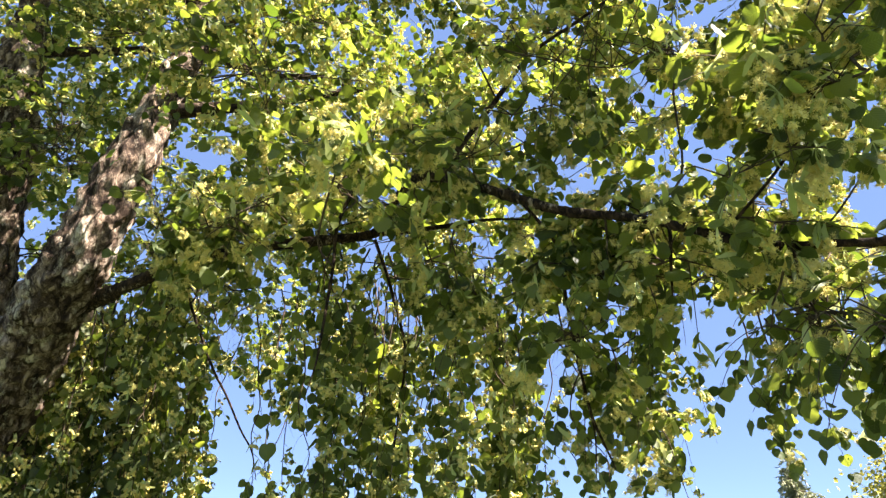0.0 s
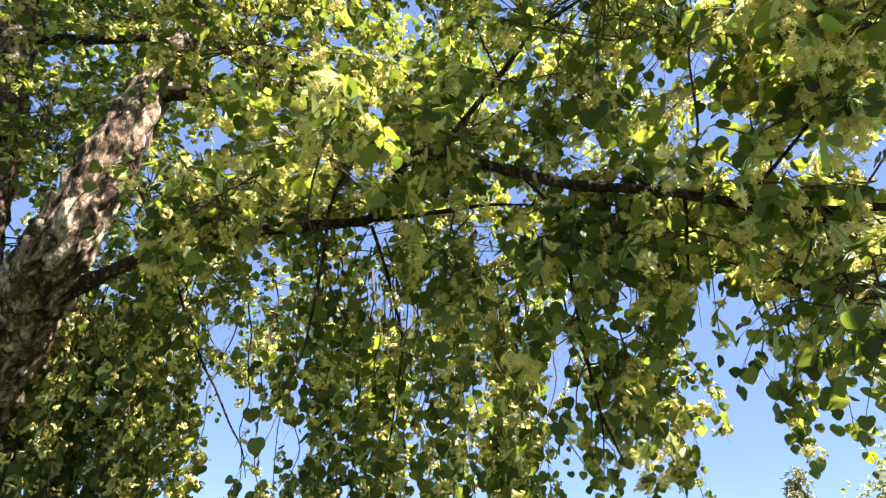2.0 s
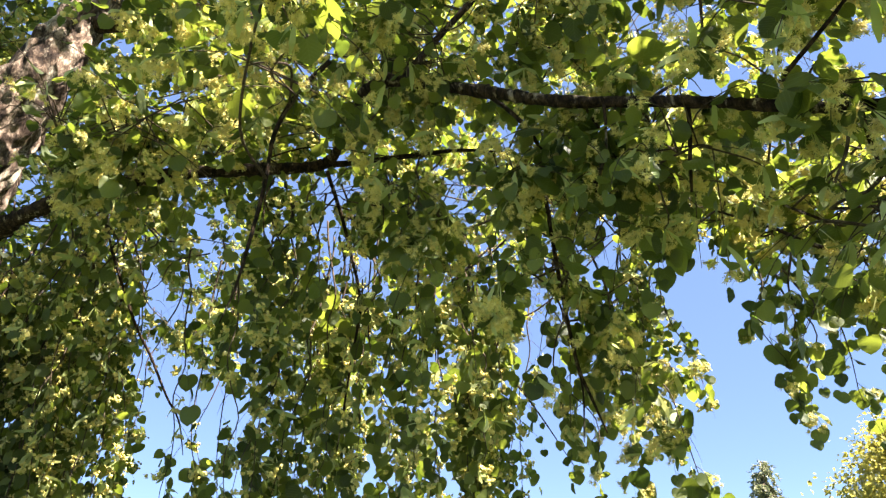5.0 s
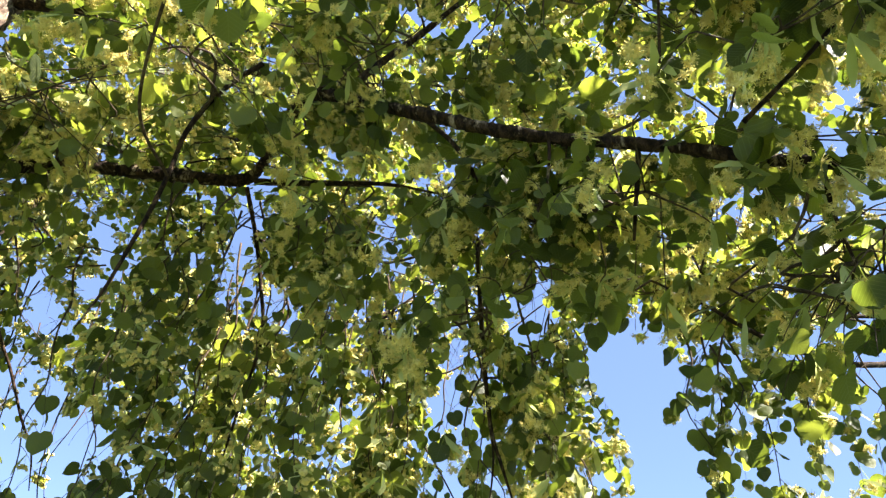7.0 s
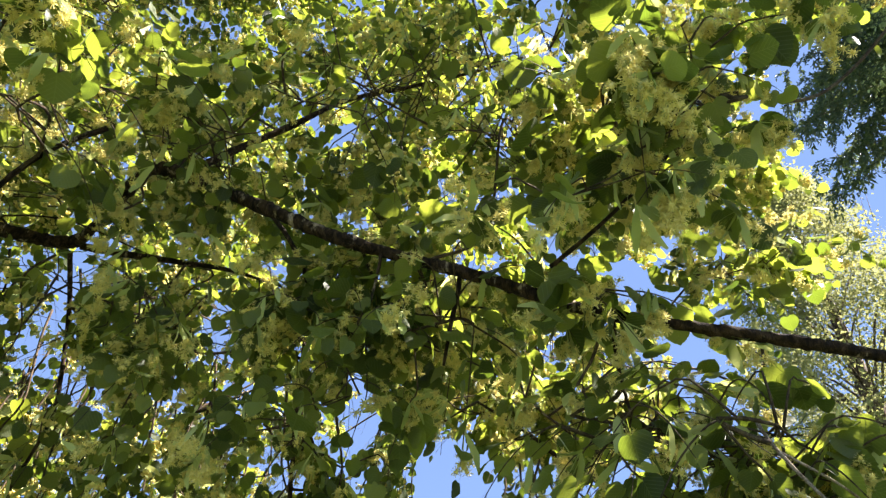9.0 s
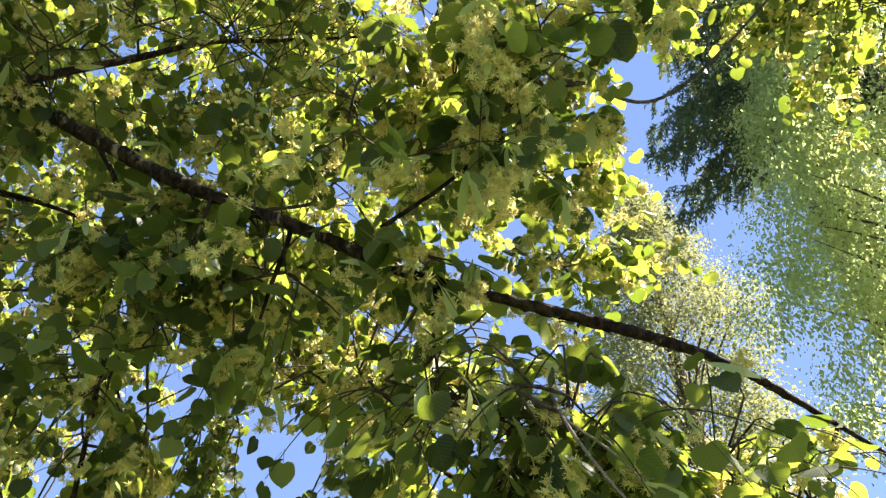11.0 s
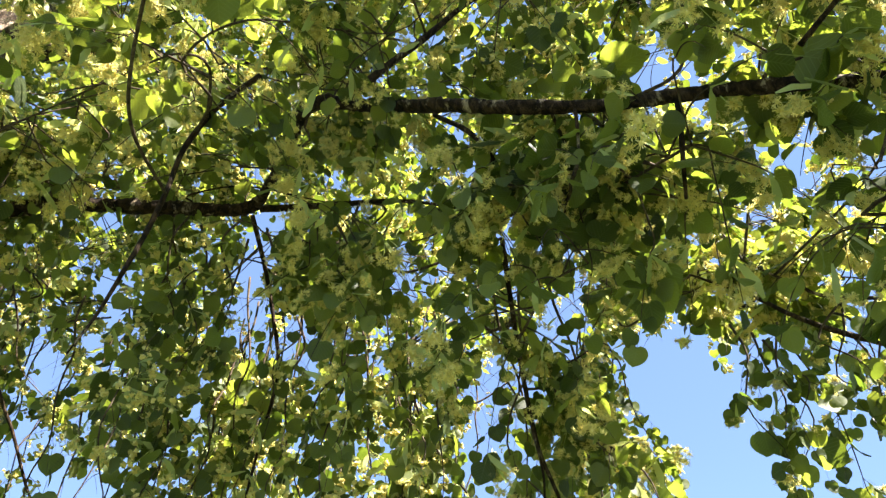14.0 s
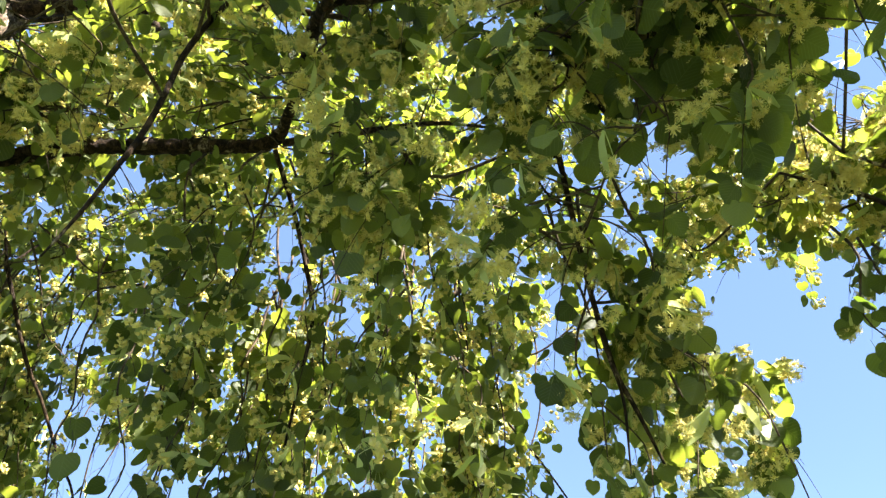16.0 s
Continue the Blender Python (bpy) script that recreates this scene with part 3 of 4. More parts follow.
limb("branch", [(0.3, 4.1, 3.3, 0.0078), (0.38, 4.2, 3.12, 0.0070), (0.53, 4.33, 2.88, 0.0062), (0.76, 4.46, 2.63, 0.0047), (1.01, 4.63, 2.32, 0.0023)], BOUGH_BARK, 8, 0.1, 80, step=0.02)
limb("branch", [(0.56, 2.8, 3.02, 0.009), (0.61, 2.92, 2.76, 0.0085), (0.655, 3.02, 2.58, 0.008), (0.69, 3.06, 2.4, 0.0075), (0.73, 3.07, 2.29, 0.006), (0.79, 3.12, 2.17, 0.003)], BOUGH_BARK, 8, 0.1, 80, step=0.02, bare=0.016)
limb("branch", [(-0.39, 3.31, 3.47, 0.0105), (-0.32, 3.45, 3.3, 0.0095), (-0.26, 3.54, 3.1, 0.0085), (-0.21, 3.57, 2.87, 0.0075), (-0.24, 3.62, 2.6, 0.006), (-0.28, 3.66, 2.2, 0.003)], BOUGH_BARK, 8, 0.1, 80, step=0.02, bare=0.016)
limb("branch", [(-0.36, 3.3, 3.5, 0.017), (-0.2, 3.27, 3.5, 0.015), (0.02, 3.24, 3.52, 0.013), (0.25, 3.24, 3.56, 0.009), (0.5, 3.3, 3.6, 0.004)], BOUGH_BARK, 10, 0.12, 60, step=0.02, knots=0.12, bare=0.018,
     label="lichened branch running on past the elbow")
limb("branch", [(0.685, 3.06, 2.42, 0.005), (0.695, 3.05, 2.3, 0.0042), (0.68, 3.05, 2.12, 0.002)], BOUGH_BARK, 7, 0.1, 80, step=0.02)
# short stubs and twigs hanging from the bough
limb("branch", [(0.62, 2.17, 2.95, 0.006), (0.622, 2.18, 2.89, 0.005), (0.618, 2.2, 2.78, 0.0035)], BOUGH_BARK, 8, 0.1, 80, step=0.02, bare=0.012, margin=0.01)
limb("branch", [(0.795, 2.01, 2.82, 0.0075), (0.8, 2.03, 2.76, 0.0065), (0.795, 2.06, 2.66, 0.0055), (0.8, 2.1, 2.58, 0.004)], BOUGH_BARK, 8, 0.1, 80, step=0.02, bare=0.012, margin=0.01)
limb("branch", [(1.04, 1.77, 2.59, 0.0045), (1.02, 1.79, 2.5, 0.004), (0.98, 1.81, 2.42, 0.003)], TWIG_BARK, 7, 0.1, 80, step=0.02)
limb("branch", [(1.06, 1.76, 2.58, 0.0055), (1.07, 1.78, 2.49, 0.0045), (1.1, 1.8, 2.38, 0.0035)], BOUGH_BARK, 7, 0.1, 80, step=0.02)
# pale forked twigs in the lower outer cluster
limb("branch", [(1.24, 1.62, 2.32, 0.0039), (1.2, 1.57, 2.24, 0.0035), (1.19, 1.52, 2.15, 0.0031), (1.2, 1.47, 2.06, 0.0023), (1.22, 1.42, 1.98, 0.0016)], PALE_TWIG, 8, 0.1, 80, step=0.02, label="pale bare forked twig")
limb("branch", [(1.2, 1.56, 2.22, 0.0027), (1.27, 1.52, 2.16, 0.0023), (1.33, 1.5, 2.1, 0.0016)], PALE_TWIG, 6, 0.1, 80, step=0.02, label="pale bare forked twig")

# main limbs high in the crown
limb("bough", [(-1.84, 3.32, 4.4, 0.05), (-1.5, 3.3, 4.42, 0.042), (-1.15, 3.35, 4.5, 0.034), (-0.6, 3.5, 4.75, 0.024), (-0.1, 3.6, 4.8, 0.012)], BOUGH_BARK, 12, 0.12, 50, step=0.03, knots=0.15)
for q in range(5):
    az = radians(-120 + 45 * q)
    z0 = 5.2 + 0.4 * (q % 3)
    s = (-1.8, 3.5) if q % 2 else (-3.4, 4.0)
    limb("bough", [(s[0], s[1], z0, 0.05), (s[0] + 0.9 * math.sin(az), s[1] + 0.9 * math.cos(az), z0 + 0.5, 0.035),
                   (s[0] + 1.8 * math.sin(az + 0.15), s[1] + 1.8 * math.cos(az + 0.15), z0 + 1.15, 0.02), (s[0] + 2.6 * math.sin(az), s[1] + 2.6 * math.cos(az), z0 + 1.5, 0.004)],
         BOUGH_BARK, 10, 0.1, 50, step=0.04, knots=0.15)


wood = np.vstack(boughs)


def carrier_to(a, b, thick=0.0042):
    """A branch from the nearest bough to a and on to b."""
    a, b = np.array(a, float), np.array(b, float)
    reach = np.linalg.norm(wood[:, :3] - a, axis=1)
    back = np.linalg.norm(wood[:, :3] - b, axis=1)
    if back.min() < reach.min():
        a, b, reach = b, a, back
    near = wood[np.argmin(reach), :3]
    mid = 0.5 * (near + a) + rng.normal(0, 0.16, 3) * np.linalg.norm(near - a)
    sway = 0.05 * np.linalg.norm(b - a) + 0.015
    third = a + (b - a) / 3 + rng.normal(0, sway, 3)
    half = a + (b - a) * 2 / 3 + rng.normal(0, sway, 3)
    pts = [(*near, thick * 1.3), (*mid, thick * 1.15), (*a, thick), (*third, thick * 0.8), (*half, thick * 0.6), (*b, thick * 0.3)]
    if reach.min() < 0.05:
        pts = pts[2:]
    return pts


def cluster(a, b, radius, n, length=0.34, droop=0.6, bloom=0.6, size=0.066, fine=True, singles=0, leaves=10, name="leafy_branch", label="leafy drooping branch in blossom"):
    """Sprays springing from a branch between a and b."""
    fresh(*a, *b, n)
    fol = Foliage()
    path = carrier_to(a, b)
    line = smooth_path(path[-4:], 0.03)[:, :3]
    for k in range(n):
        root = line[rng.integers(0, len(line))]
        w = unit(rng.normal(0, 1, 3) * (1, 1, 0.8))
        p = root + w * radius * rng.uniform(0.1, 1.0) ** 0.6 + (0, 0, 0.2 * radius)
        w = w * (1, 1, 0.3) + rng.normal(0, 0.5, 3) * (1, 1, 0.5)
        fol.spray(p, w, length * 0.82 * rng.uniform(0.7, 1.25), droop, leaves, size, bloom, 0.65, root=root)
    return finish(fol, linden, name, label, fine, singles=singles, carrier=path)


def curtain(a, b, top, bottom, n, depth=0.25, bloom=0.55, size=0.06, fine=False, lean=(0.0, 0.0), side=0.13, bare=0.0, label="hanging leafy shoot of the crown's skirt", ragged=0.3):
    """Hanging shoots side by side between the plan points a and b, from a carrying branch."""
    fresh(*a, *b, top, bottom)
    limb("branch", carrier_to((*a, top), (*b, top), 0.0045), BOUGH_BARK, 8, 0.08, 60, step=0.04)
    a, b = np.array(a, float), np.array(b, float)
    for k in range(n):
        fol = Foliage()
        p = a + (b - a) * (k + rng.uniform(0, 1)) / n + rng.normal(0, depth * 0.5, 2)
        z = top - rng.uniform(0, 0.25) * (top - bottom)
        fol.strand((*p, z), max(0.3, z - bottom + rng.normal(0, ragged) * 0.5), 0.15, size, bloom, gap=0.037, lean=lean, side=side, bare=bare)
        if in_window(fol.main[:, :3]) < 0.3:
            finish(fol, linden, "hanging_shoot", label, fine, carrier=fol.main)


# near clusters on the main bough
cluster((0.38, 2.7, 2.98), (0.82, 2.05, 2.7), 0.19, 46, 0.27, 0.6, 0.4, 0.058, singles=70, label="dense shaded leafy branch hanging under the bough")
cluster((0.42, 2.62, 2.92), (0.62, 2.32, 2.76), 0.09, 26, 0.17, 0.7, 0.25, 0.056, label="dense shaded leafy branch hanging under the bough")
cluster((0.5, 2.88, 2.72), (0.68, 2.4, 2.62), 0.13, 13, 0.24, 0.8, 0.41, 0.058)
cluster((1.13, 1.9, 2.36), (1.5, 1.75, 2.32), 0.13, 42, 0.24, 0.8, 0.2, 0.056, singles=140, label="low outer branch, thick with leaves and open blossom")
cluster((1.08, 1.98, 2.46), (1.52, 1.78, 2.42), 0.11, 24, 0.22, 0.6, 0.25, 0.055, singles=20, label="leafy twigs just under the bough's outer end")
cluster((0.93, 1.88, 2.76), (1.14, 1.72, 2.64), 0.09, 12, 0.2, 0.6, 0.35, 0.056)
cluster((1.32, 2.1, 2.74), (1.62, 1.88, 2.64), 0.1, 8, 0.24, 0.6, 0.3, 0.055)
cluster((1.12, 1.6, 2.28), (1.42, 1.6, 2.22), 0.11, 18, 0.22, 0.9, 0.22, 0.053, singles=30)
cluster((1.55, 1.64, 2.3), (2.05, 1.54, 2.26), 0.16, 32, 0.28, 0.7, 0.22, 0.052, singles=20)
cluster((0.86, 1.64, 2.76), (1.1, 1.3, 2.86), 0.12, 14, 0.2, 0.4, 0.66, 0.053, singles=50, label="blossoming twigs above the bough's end")
cluster((0.96, 1.55, 3.05), (1.22, 1.75, 3.15), 0.2, 21, 0.24, 0.4, 0.4, 0.054)
cluster((1.0, 1.3, 3.08), (1.16, 1.55, 2.98), 0.12, 9, 0.2, 0.4, 0.6, 0.054)
cluster((-0.36, 2.85, 3.3), (-0.12, 2.75, 3.36), 0.1, 10, 0.22, 0.7, 0.45, 0.056)
cluster((-0.08, 2.88, 3.0), (0.14, 2.82, 2.92), 0.15, 22, 0.24, 0.7, 0.45, 0.056)
cluster((1.75, 3.3, 3.75), (2.7, 3.45, 4.2), 0.2, 40, 0.26, 0.4, 0.9, 0.056, fine=False)
cluster((-1.4, 2.8, 3.25), (-0.45, 2.35, 3.24), 0.22, 41, 0.3, 0.5, 0.48, 0.058)
cluster((-0.45, 2.35, 3.2), (0.28, 2.1, 3.38), 0.2, 33, 0.28, 0.5, 0.48, 0.058)
cluster((-1.45, 3.0, 3.4), (-1.1, 3.0, 3.38), 0.18, 21, 0.28, 0.7, 0.41, 0.060)
cluster((-0.35, 1.85, 2.98), (-0.2, 1.75, 2.9), 0.1, 5, 0.18, 0.5, 0.34, 0.058)
cluster((-1.2, 3.2, 3.48), (-0.3, 3.15, 3.6), 0.25, 33, 0.3, 0.6, 0.41, 0.058, fine=False)
cluster((-0.2, 2.8, 3.7), (0.3, 2.6, 3.55), 0.25, 26, 0.28, 0.5, 0.48, 0.058)
cluster((0.72, 2.38, 3.13), (1.05, 2.62, 3.0), 0.15, 31, 0.28, 0.5, 0.55, 0.058)
cluster((0.85, 1.85, 3.32), (1.36, 2.06, 3.4), 0.22, 21, 0.28, 0.4, 0.55, 0.058)
cluster((0.4, 2.3, 3.9), (1.5, 2.5, 3.9), 0.36, 57, 0.32, 0.4, 0.55, 0.058, fine=False)
cluster((0.8, 3.2, 4.1), (1.6, 3.1, 4.4), 0.4, 62, 0.32, 0.4, 0.55, 0.058, fine=False)
cluster((0.3, 2.9, 4.4), (1.2, 2.4, 4.75), 0.4, 52, 0.32, 0.3, 0.55, 0.058, fine=False)
cluster((1.3, 1.9, 4.1), (1.9, 2.5, 4.1), 0.3, 36, 0.3, 0.3, 0.55, 0.058, fine=False)
cluster((1.4, 3.85, 3.66), (1.95, 4.05, 3.72), 0.18, 41, 0.28, 0.5, 0.62, 0.058, fine=False)
cluster((1.5, 3.2, 3.27), (2.3, 3.1, 3.2), 0.16, 37, 0.28, 0.5, 0.55, 0.058)
cluster((2.05, 2.2, 4.0), (2.35, 2.3, 3.95), 0.2, 13, 0.26, 0.4, 0.55, 0.060, fine=False)
cluster((-1.35, 2.8, 4.2), (-0.7, 2.55, 4.0), 0.34, 46, 0.32, 0.4, 0.48, 0.058, fine=False)
cluster((-2.8, 3.7, 4.9), (-2.6, 3.8, 4.3), 0.45, 36, 0.32, 0.4, 0.41, 0.058, fine=False)
cluster((-0.9, 3.3, 4.2), (0.3, 3.4, 4.2), 0.45, 62, 0.32, 0.4, 0.48, 0.058, fine=False)
cluster((-2.4, 3.6, 5.4), (-0.8, 3.4, 5.3), 0.6, 103, 0.32, 0.4, 0.46, 0.058, fine=False)
cluster((-3.6, 4.6, 5.2), (-2.4, 4.8, 4.6), 0.6, 80, 0.32, 0.4, 0.46, 0.058, fine=False)
cluster((-2.6, 4.6, 3.9), (-1.0, 4.4, 4.2), 0.5, 80, 0.32, 0.4, 0.46, 0.058, fine=False)
cluster((0.1, 3.5, 3.5), (1.3, 3.7, 3.5), 0.24, 28, 0.28, 0.6, 0.5, 0.058, fine=False)
cluster((-1.5, 3.0, 3.22), (-0.8, 2.98, 3.32), 0.12, 20, 0.24, 0.6, 0.5, 0.056)
cluster((0.1, 3.0, 3.95), (0.9, 3.0, 3.8), 0.26, 26, 0.3, 0.5, 0.5, 0.058, fine=False)
cluster((-1.3, 3.4, 3.75), (-0.5, 3.5, 3.85), 0.28, 26, 0.3, 0.5, 0.5, 0.058, fine=False)
# Two branches added overhead, out of view, to shade the leaves below.
cluster((0.3, 0.95, 5.2), (1.6, 1.6, 5.5), 0.45, 70, 0.32, 0.4, 0.5, 0.06, fine=False, label="added leafy branch, mostly out of view, that shades the leaves below")
cluster((-0.9, 1.5, 5.4), (0.3, 1.9, 5.6), 0.45, 60, 0.32, 0.4, 0.5, 0.06, fine=False, label="added leafy branch, mostly out of view, that shades the leaves below")

cluster((-0.6, 4.2, 3.9), (0.8, 4.2, 3.95), 0.35, 60, 0.3, 0.5, 0.5, 0.058, fine=False)
cluster((0.4, 3.45, 3.6), (1.2, 3.25, 3.5), 0.25, 36, 0.3, 0.5, 0.55, 0.058, fine=False)
cluster((1.75, 2.02, 3.7), (2.05, 1.86, 3.74), 0.12, 14, 0.24, 0.4, 0.3, 0.052, label="outer spray of small leaves and blossom against the sky")
cluster((1.9, 2.2, 3.4), (2.2, 2.08, 3.36), 0.15, 18, 0.26, 0.5, 0.3, 0.052, label="outer spray of small leaves and blossom against the sky")
cluster((1.05, 3.35, 3.3), (1.6, 3.2, 3.25), 0.18, 18, 0.28, 0.5, 0.6, 0.056)

cluster((0.8, 3.06, 2.62), (1.03, 3.0, 2.38), 0.05, 8, 0.15, 0.9, 0.5, 0.056, singles=20, label="hanging spray with fresh sunlit leaf tips")

# Added branch, mostly unseen, that keeps sun off the cluster under the bough.
cluster((1.3, 1.9, 4.7), (2.2, 1.6, 5.0), 0.4, 70, 0.32, 0.4, 0.5, 0.062, fine=False, label="added leafy branch, mostly out of view, that shades the leaves below")

# the hanging skirt of the crown
curtain((-2.8, 4.3), (-1.68, 4.55), 3.8, 1.95, 50, 0.4)
curtain((-2.9, 5.0), (-1.8, 5.1), 4.0, 2.0, 22, 0.4)
curtain((-1.5, 4.3), (-1.0, 4.4), 3.6, 3.0, 5, 0.2)
curtain((-3.8, 5.6), (-2.4, 6.0), 4.3, 2.0, 30, 0.5)
curtain((-1.8, 3.6), (-1.52, 3.68), 3.5, 2.9, 9, 0.12)
curtain((-0.98, 3.75), (-0.32, 3.72), 3.5, 2.0, 14, 0.25)
curtain((-0.12, 3.7), (0.12, 3.7), 3.5, 2.0, 4, 0.2)
curtain((0.15, 3.75), (0.58, 3.95), 3.5, 2.0, 9, 0.2)
curtain((-0.75, 4.6), (0.75, 4.55), 3.9, 2.0, 24, 0.35, bloom=0.6)
curtain((-0.65, 3.25), (0.2, 3.2), 3.5, 2.8, 14, 0.2)
curtain((0.55, 3.0), (0.8, 3.1), 3.0, 2.25, 6, 0.12, lean=(0.12, 0.12), fine=True, bloom=0.3)
curtain((0.78, 3.08), (0.98, 3.04), 2.75, 2.36, 3, 0.04, lean=(0.08, 0.0), bloom=0.55, fine=True)
curtain((1.28, 4.15), (1.5, 4.2), 3.6, 2.55, 9, 0.12, bloom=0.3)
curtain((1.6, 3.14), (1.7, 3.2), 3.05, 2.42, 5, 0.06, fine=True, bloom=0.18, ragged=0.1)
curtain((1.9, 3.0), (2.3, 3.0), 3.05, 2.62, 8, 0.12, fine=True, bloom=0.2, ragged=0.1)


# the roof of the crown, in sectors
def roof(az0, az1, n, base=3.95, reach=4.4, rise=4.6, lowest=0.0, size=0.062, thick=0.32):
    fresh(az0 + 200, az1 + 200, n)
    fol = Foliage()
    for k in range(n):
        az, u = radians(rng.uniform(az0, az1)), lowest + (1 - lowest) * rng.uniform(0, 1) ** 1.2
        t = u * math.pi / 2
        d = np.array((math.sin(az), math.cos(az), 0.0))
        deep = 1 - thick * rng.uniform(0, 1) ** 1.5
        p = np.array((-2.2, 3.5, base)) + d * reach * math.cos(t) * deep + UP * rise * math.sin(t) * deep
        clump = noise.noise(Vector(p * 1.1))
        if clump < -0.12:
            continue
        w = d * 0.8 + rng.normal(0, 0.6, 3)
        fol.spray(p, w, 0.36 * rng.uniform(0.7, 1.25), 0.45, 11, size, 0.6, 0.45)
    return finish(fol, linden, "crown_roof", "sunlit outer leaves and blossom of the crown", False, stuff=True)


for s in range(9):
    roof(-90 + 40 * s, -50 + 40 * s, (500 if s < 4 else 270) if s < 5 else 120)
# Extra top layers, hidden from below, added to darken the inside of the crown.
roof(60, 190, 420, lowest=0.4)
for s in range(4):
    roof(-60 + 80 * s, 20 + 80 * s, 330, reach=4.6, rise=4.9, lowest=0.33, size=0.09, thick=0.12)
# Outer branches added mostly out of view to hold sun off the crown's right.
cluster((1.7, 1.1, 6.0), (2.7, 1.8, 6.1), 0.55, 80, 0.34, 0.4, 0.5, 0.07, fine=False, label="added leafy branch, mostly out of view, that shades the leaves below")
cluster((2.1, 0.35, 4.3), (2.9, 0.9, 4.5), 0.42, 110, 0.32, 0.4, 0.5, 0.06, fine=False, label="added leafy branch, mostly out of view, that shades the leaves below")


# ---------------------------------------------------------------- trees in the distance
def small_leaves(rows, mat, name, parent, label="", wide=0.42):
    """Many small pointed leaves: rows of place, axis, normal, length."""
    v = np.array([(0, 0, 0), (wide, 0.45, 0.1), (0, 1, -0.1), (-wide, 0.45, 0.1)])
    t = np.array([(0, 1, 2), (0, 2, 3)])
    vs, ts, _ = spread(rows, [(v, t, np.zeros((4, 2)))], 3)
    return part(name, tri_mesh(name, vs, ts, [mat], smooth=False), parent, label, "stuff")


def broadleaf(name, label, base, height, radius, low, mat, n_clumps, per_clump, leaf, clump=0.5, droop=0.3, bark=FAR_BARK, seed=1, twigs=0, limb_every=3, wide=0.42):
    r = np.random.default_rng(seed)
    tree = tagged(new(name), label, "tree")
    tree.location = base
    v, t = tube([(0, 0, -0.1, height * 0.024), (0.05, 0, height * 0.3, height * 0.018), (0.0, 0.1, height * 0.6, height * 0.011), (0.1, 0, height * 0.95, 0.01)], 10, 0.3, 0.1, 5)
    part("trunk", tri_mesh("trunk", v, t, [bark]), tree)
    limbs, rows = [], []
    for k in range(n_clumps):
        u = r.uniform(0, 1)
        z = low + (height - low) * u
        prof = math.sin(math.pi * min(1, 0.22 + 0.78 * u)) ** 0.7
        az = r.uniform(0, 2 * math.pi)
        rr = radius * prof * r.uniform(0.35, 1.0) ** 0.5 * (1 + 0.35 * math.sin(3 * az + 2.1 * z) * math.sin(1.3 * z + az))
        c = np.array((rr * math.sin(az), rr * math.cos(az), z))
        if k % limb_every == 0:
            limbs.append(tube([(0, 0, max(low * 0.7, z - 1.1 * rr - 0.3), 0.0035 * height * (1.1 - u)), (*(c * (0.5, 0.5, 1) - (0, 0, 0.4 * rr)), 0.0016 * height), (*c, 0.004)], 5, 0.3))
        m = per_clump
        pos = c + r.normal(0, clump * 0.5, (m, 3)) * (1, 1, 0.75) - UP * droop * np.abs(r.normal(0, clump * 0.6, (m, 1)))
        axis = unit(r.normal(0, 0.6, (m, 3)) - UP * droop * 1.6 + unit(pos - c) * 0.6)
        normal = r.normal(0, 0.5, (m, 3)) + UP
        rows.append(np.column_stack([pos, axis, normal, leaf * np.exp(r.normal(0, 0.25, m))]))
    for k in range(twigs):
        az, rr = r.uniform(0, 2 * math.pi), radius * r.uniform(0, 0.8)
        z = height * r.uniform(0.8, 0.97)
        limbs.append(tube([(rr * math.sin(az), rr * math.cos(az), z - 1.0, 0.012), (rr * math.sin(az) * 1.1, rr * math.cos(az) * 1.1, z + 0.6, 0.004)], 4, 0.4))
    v, t = joined(limbs)
    part("limb_wood", tri_mesh("limb_wood", v, t, [bark]), tree, kind="stuff")
    small_leaves(np.vstack(rows), mat, "crown", tree, wide=wide)
    return tree


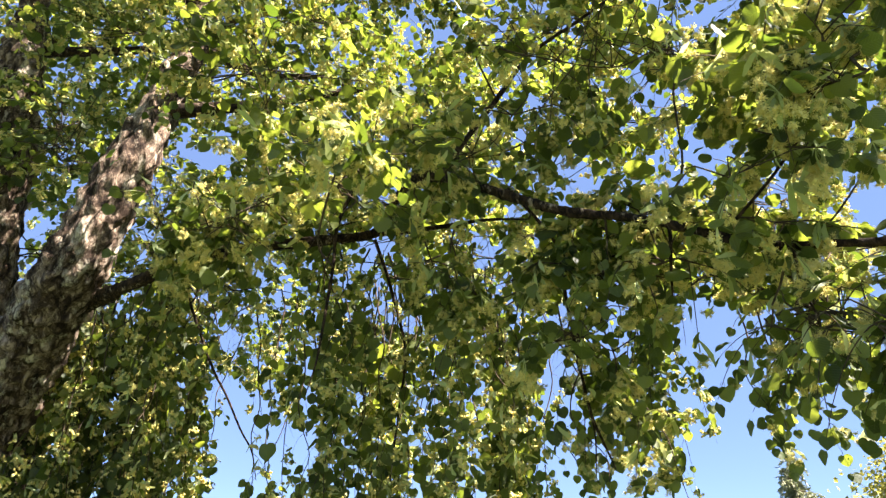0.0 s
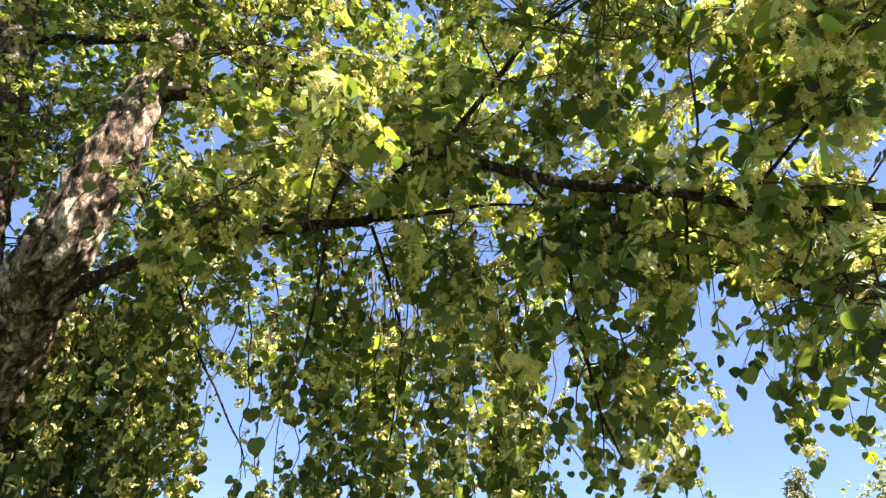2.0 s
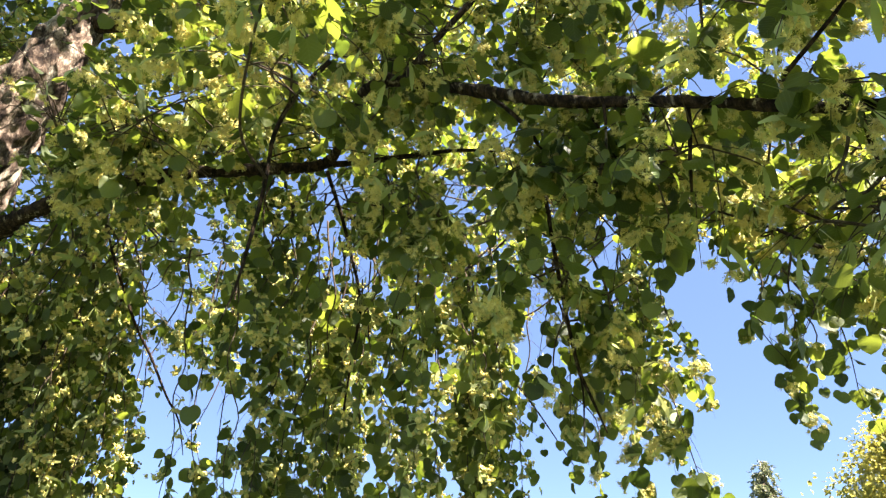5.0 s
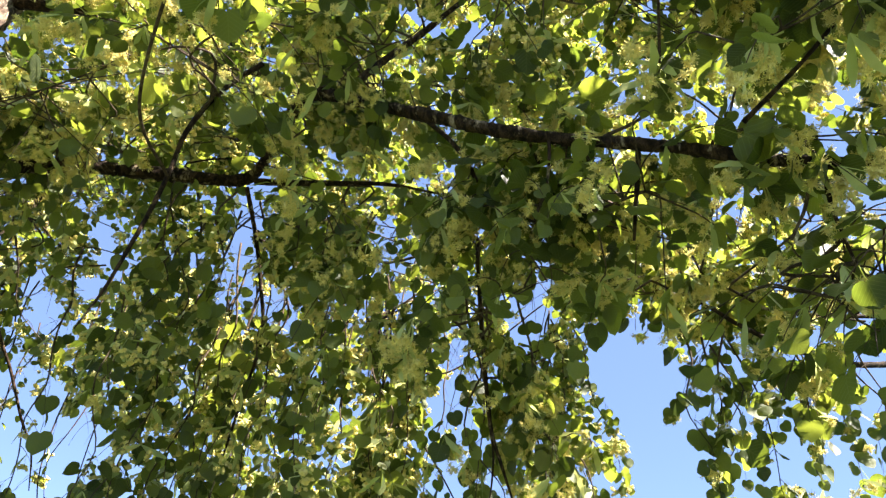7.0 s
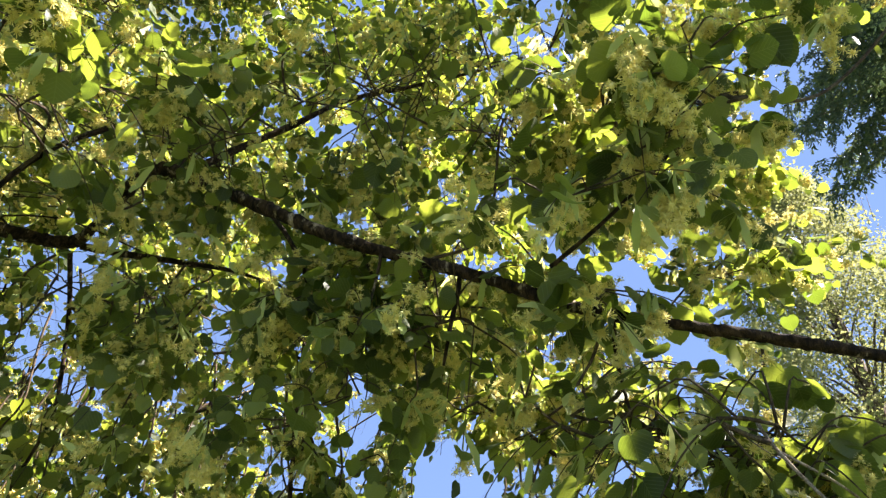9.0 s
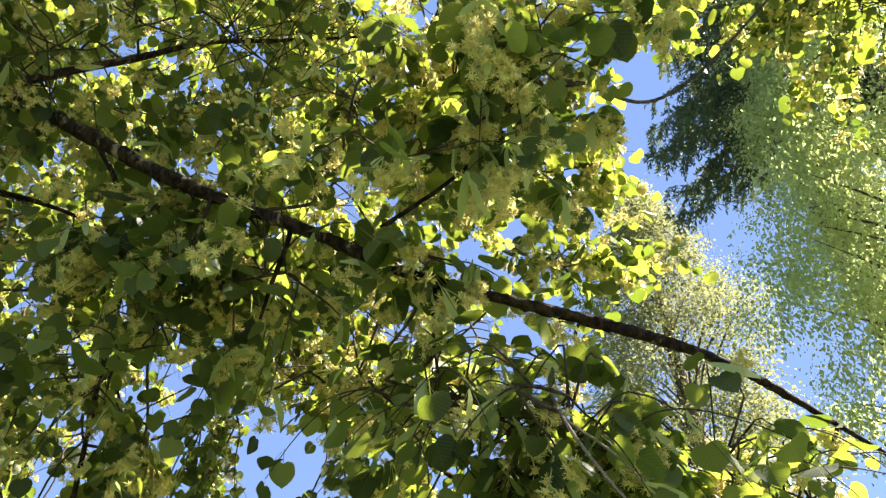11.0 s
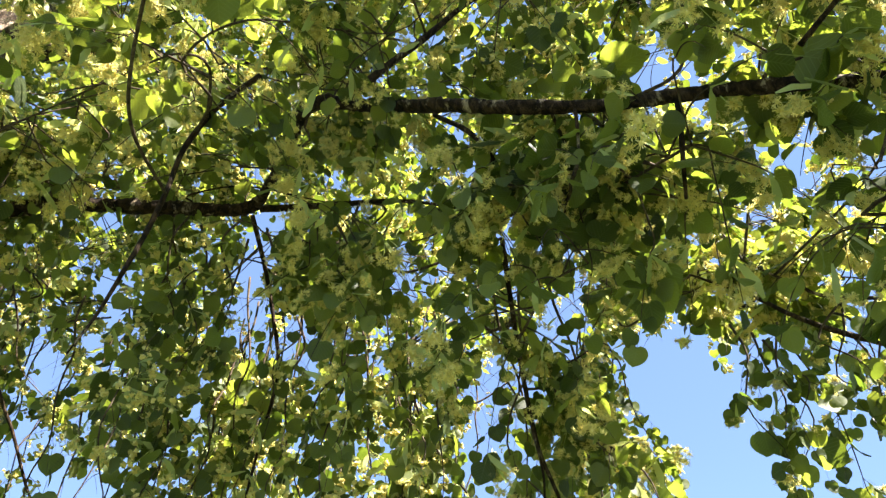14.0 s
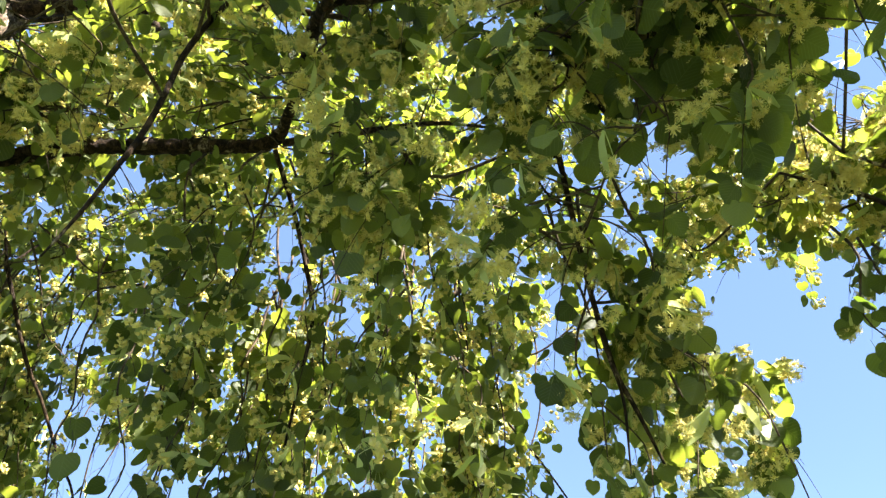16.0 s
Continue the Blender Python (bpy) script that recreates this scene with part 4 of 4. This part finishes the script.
def conifer(name, label, base, height, radius, low, tiers, seed=1, blade=0.07, twig_len=0.55, density=1.0, mat=None):
    r = np.random.default_rng(seed)
    tree = tagged(new(name), label, "tree")
    tree.location = base
    v, t = tube([(0, 0, -0.1, height * 0.02), (0, 0, height * 0.5, height * 0.013), (0, 0, height, 0.01)], 10, 0.4, 0.1, 5)
    part("trunk", tri_mesh("trunk", v, t, [FAR_BARK]), tree)
    wood, rows = [], []
    for k in range(tiers):
        u = k / (tiers - 1)
        z = low + (height - low) * u
        for q in range(max(3, int(7 - 3 * u))):
            az = r.uniform(0, 2 * math.pi)
            d = np.array((math.sin(az), math.cos(az), 0))
            ln = radius * (1 - u) ** 0.8 * r.uniform(0.75, 1.15) + 0.1
            s = np.linspace(0, 1, 6)
            path = np.array((0, 0, z + r.normal(0, 0.1))) + np.outer(s * ln, d) - np.outer((0.5 * s ** 1.3 - 0.18 * s ** 3) * ln * 0.6, UP)
            wood.append(tube(np.column_stack([path, 0.03 * (1.05 - s)]), 5, 0.4))
            for m in range(int(ln * 11 * density) + 3):
                a = r.uniform(0.12, 1.0)
                p = np.array([np.interp(a, s, path[:, i]) for i in range(3)])
                side = np.cross(d, UP) * r.choice((-1, 1))
                way = unit(d * 0.5 + side * r.uniform(0.2, 1.0) - UP * r.uniform(0.3, 1.4))
                tl = twig_len * r.uniform(0.5, 1.2) * (1.1 - 0.5 * a)
                n = int(tl / 0.022)
                f = r.uniform(0, 1, n)
                pos = p + np.outer(f * tl, way) - np.outer(f * f * tl * 0.35, UP)
                axis = unit(way * 0.8 + r.normal(0, 0.55, (n, 3)))
                rows.append(np.column_stack([pos, axis, r.normal(0, 1, (n, 3)), blade * r.uniform(0.6, 1.2, n)]))
    v, t = joined(wood)
    part("limb_wood", tri_mesh("limb_wood", v, t, [FAR_BARK]), tree, kind="stuff")
    small_leaves(np.vstack(rows), mat or NEEDLE, "crown", tree, wide=0.16)
    return tree


conifer("conifer_tree", "tall dark spruce with drooping needle branches", (14.0, 3.8, 0), 33.0, 3.6, 14.6, 30, seed=4, blade=0.15, density=1.0, twig_len=0.95)
broadleaf("broadleaf_tree", "feathery fresh-green tree beside the spruce", (12.3, 1.5, 0), 19.5, 3.2, 3.0, FRESH_LEAF, 1200, 180, 0.075, 0.46, 0.8, seed=5, limb_every=9, wide=0.33)
broadleaf("broadleaf_tree", "pale yellow-green airy tree behind the linden", (19.4, 11.85, 0), 22.9, 3.2, 6.0, PALE_LEAF, 620, 110, 0.1, 0.8, 0.3, seed=6, twigs=24, limb_every=8)
broadleaf("broadleaf_tree", "golden-leaved tree beyond the lawn", (15.0, 20.2, 0), 6.6, 2.7, 1.2, GOLD_LEAF, 320, 60, 0.13, 0.7, 0.2, seed=7, twigs=10)
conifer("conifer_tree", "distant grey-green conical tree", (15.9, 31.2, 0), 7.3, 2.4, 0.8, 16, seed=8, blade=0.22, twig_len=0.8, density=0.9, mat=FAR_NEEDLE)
broadleaf("broadleaf_tree", "distant pale thicket with bare shoots", (20.5, 30.5, 0), 5.6, 4.0, 0.6, PALE_LEAF, 200, 40, 0.25, 0.9, 0.2, seed=9, twigs=40)
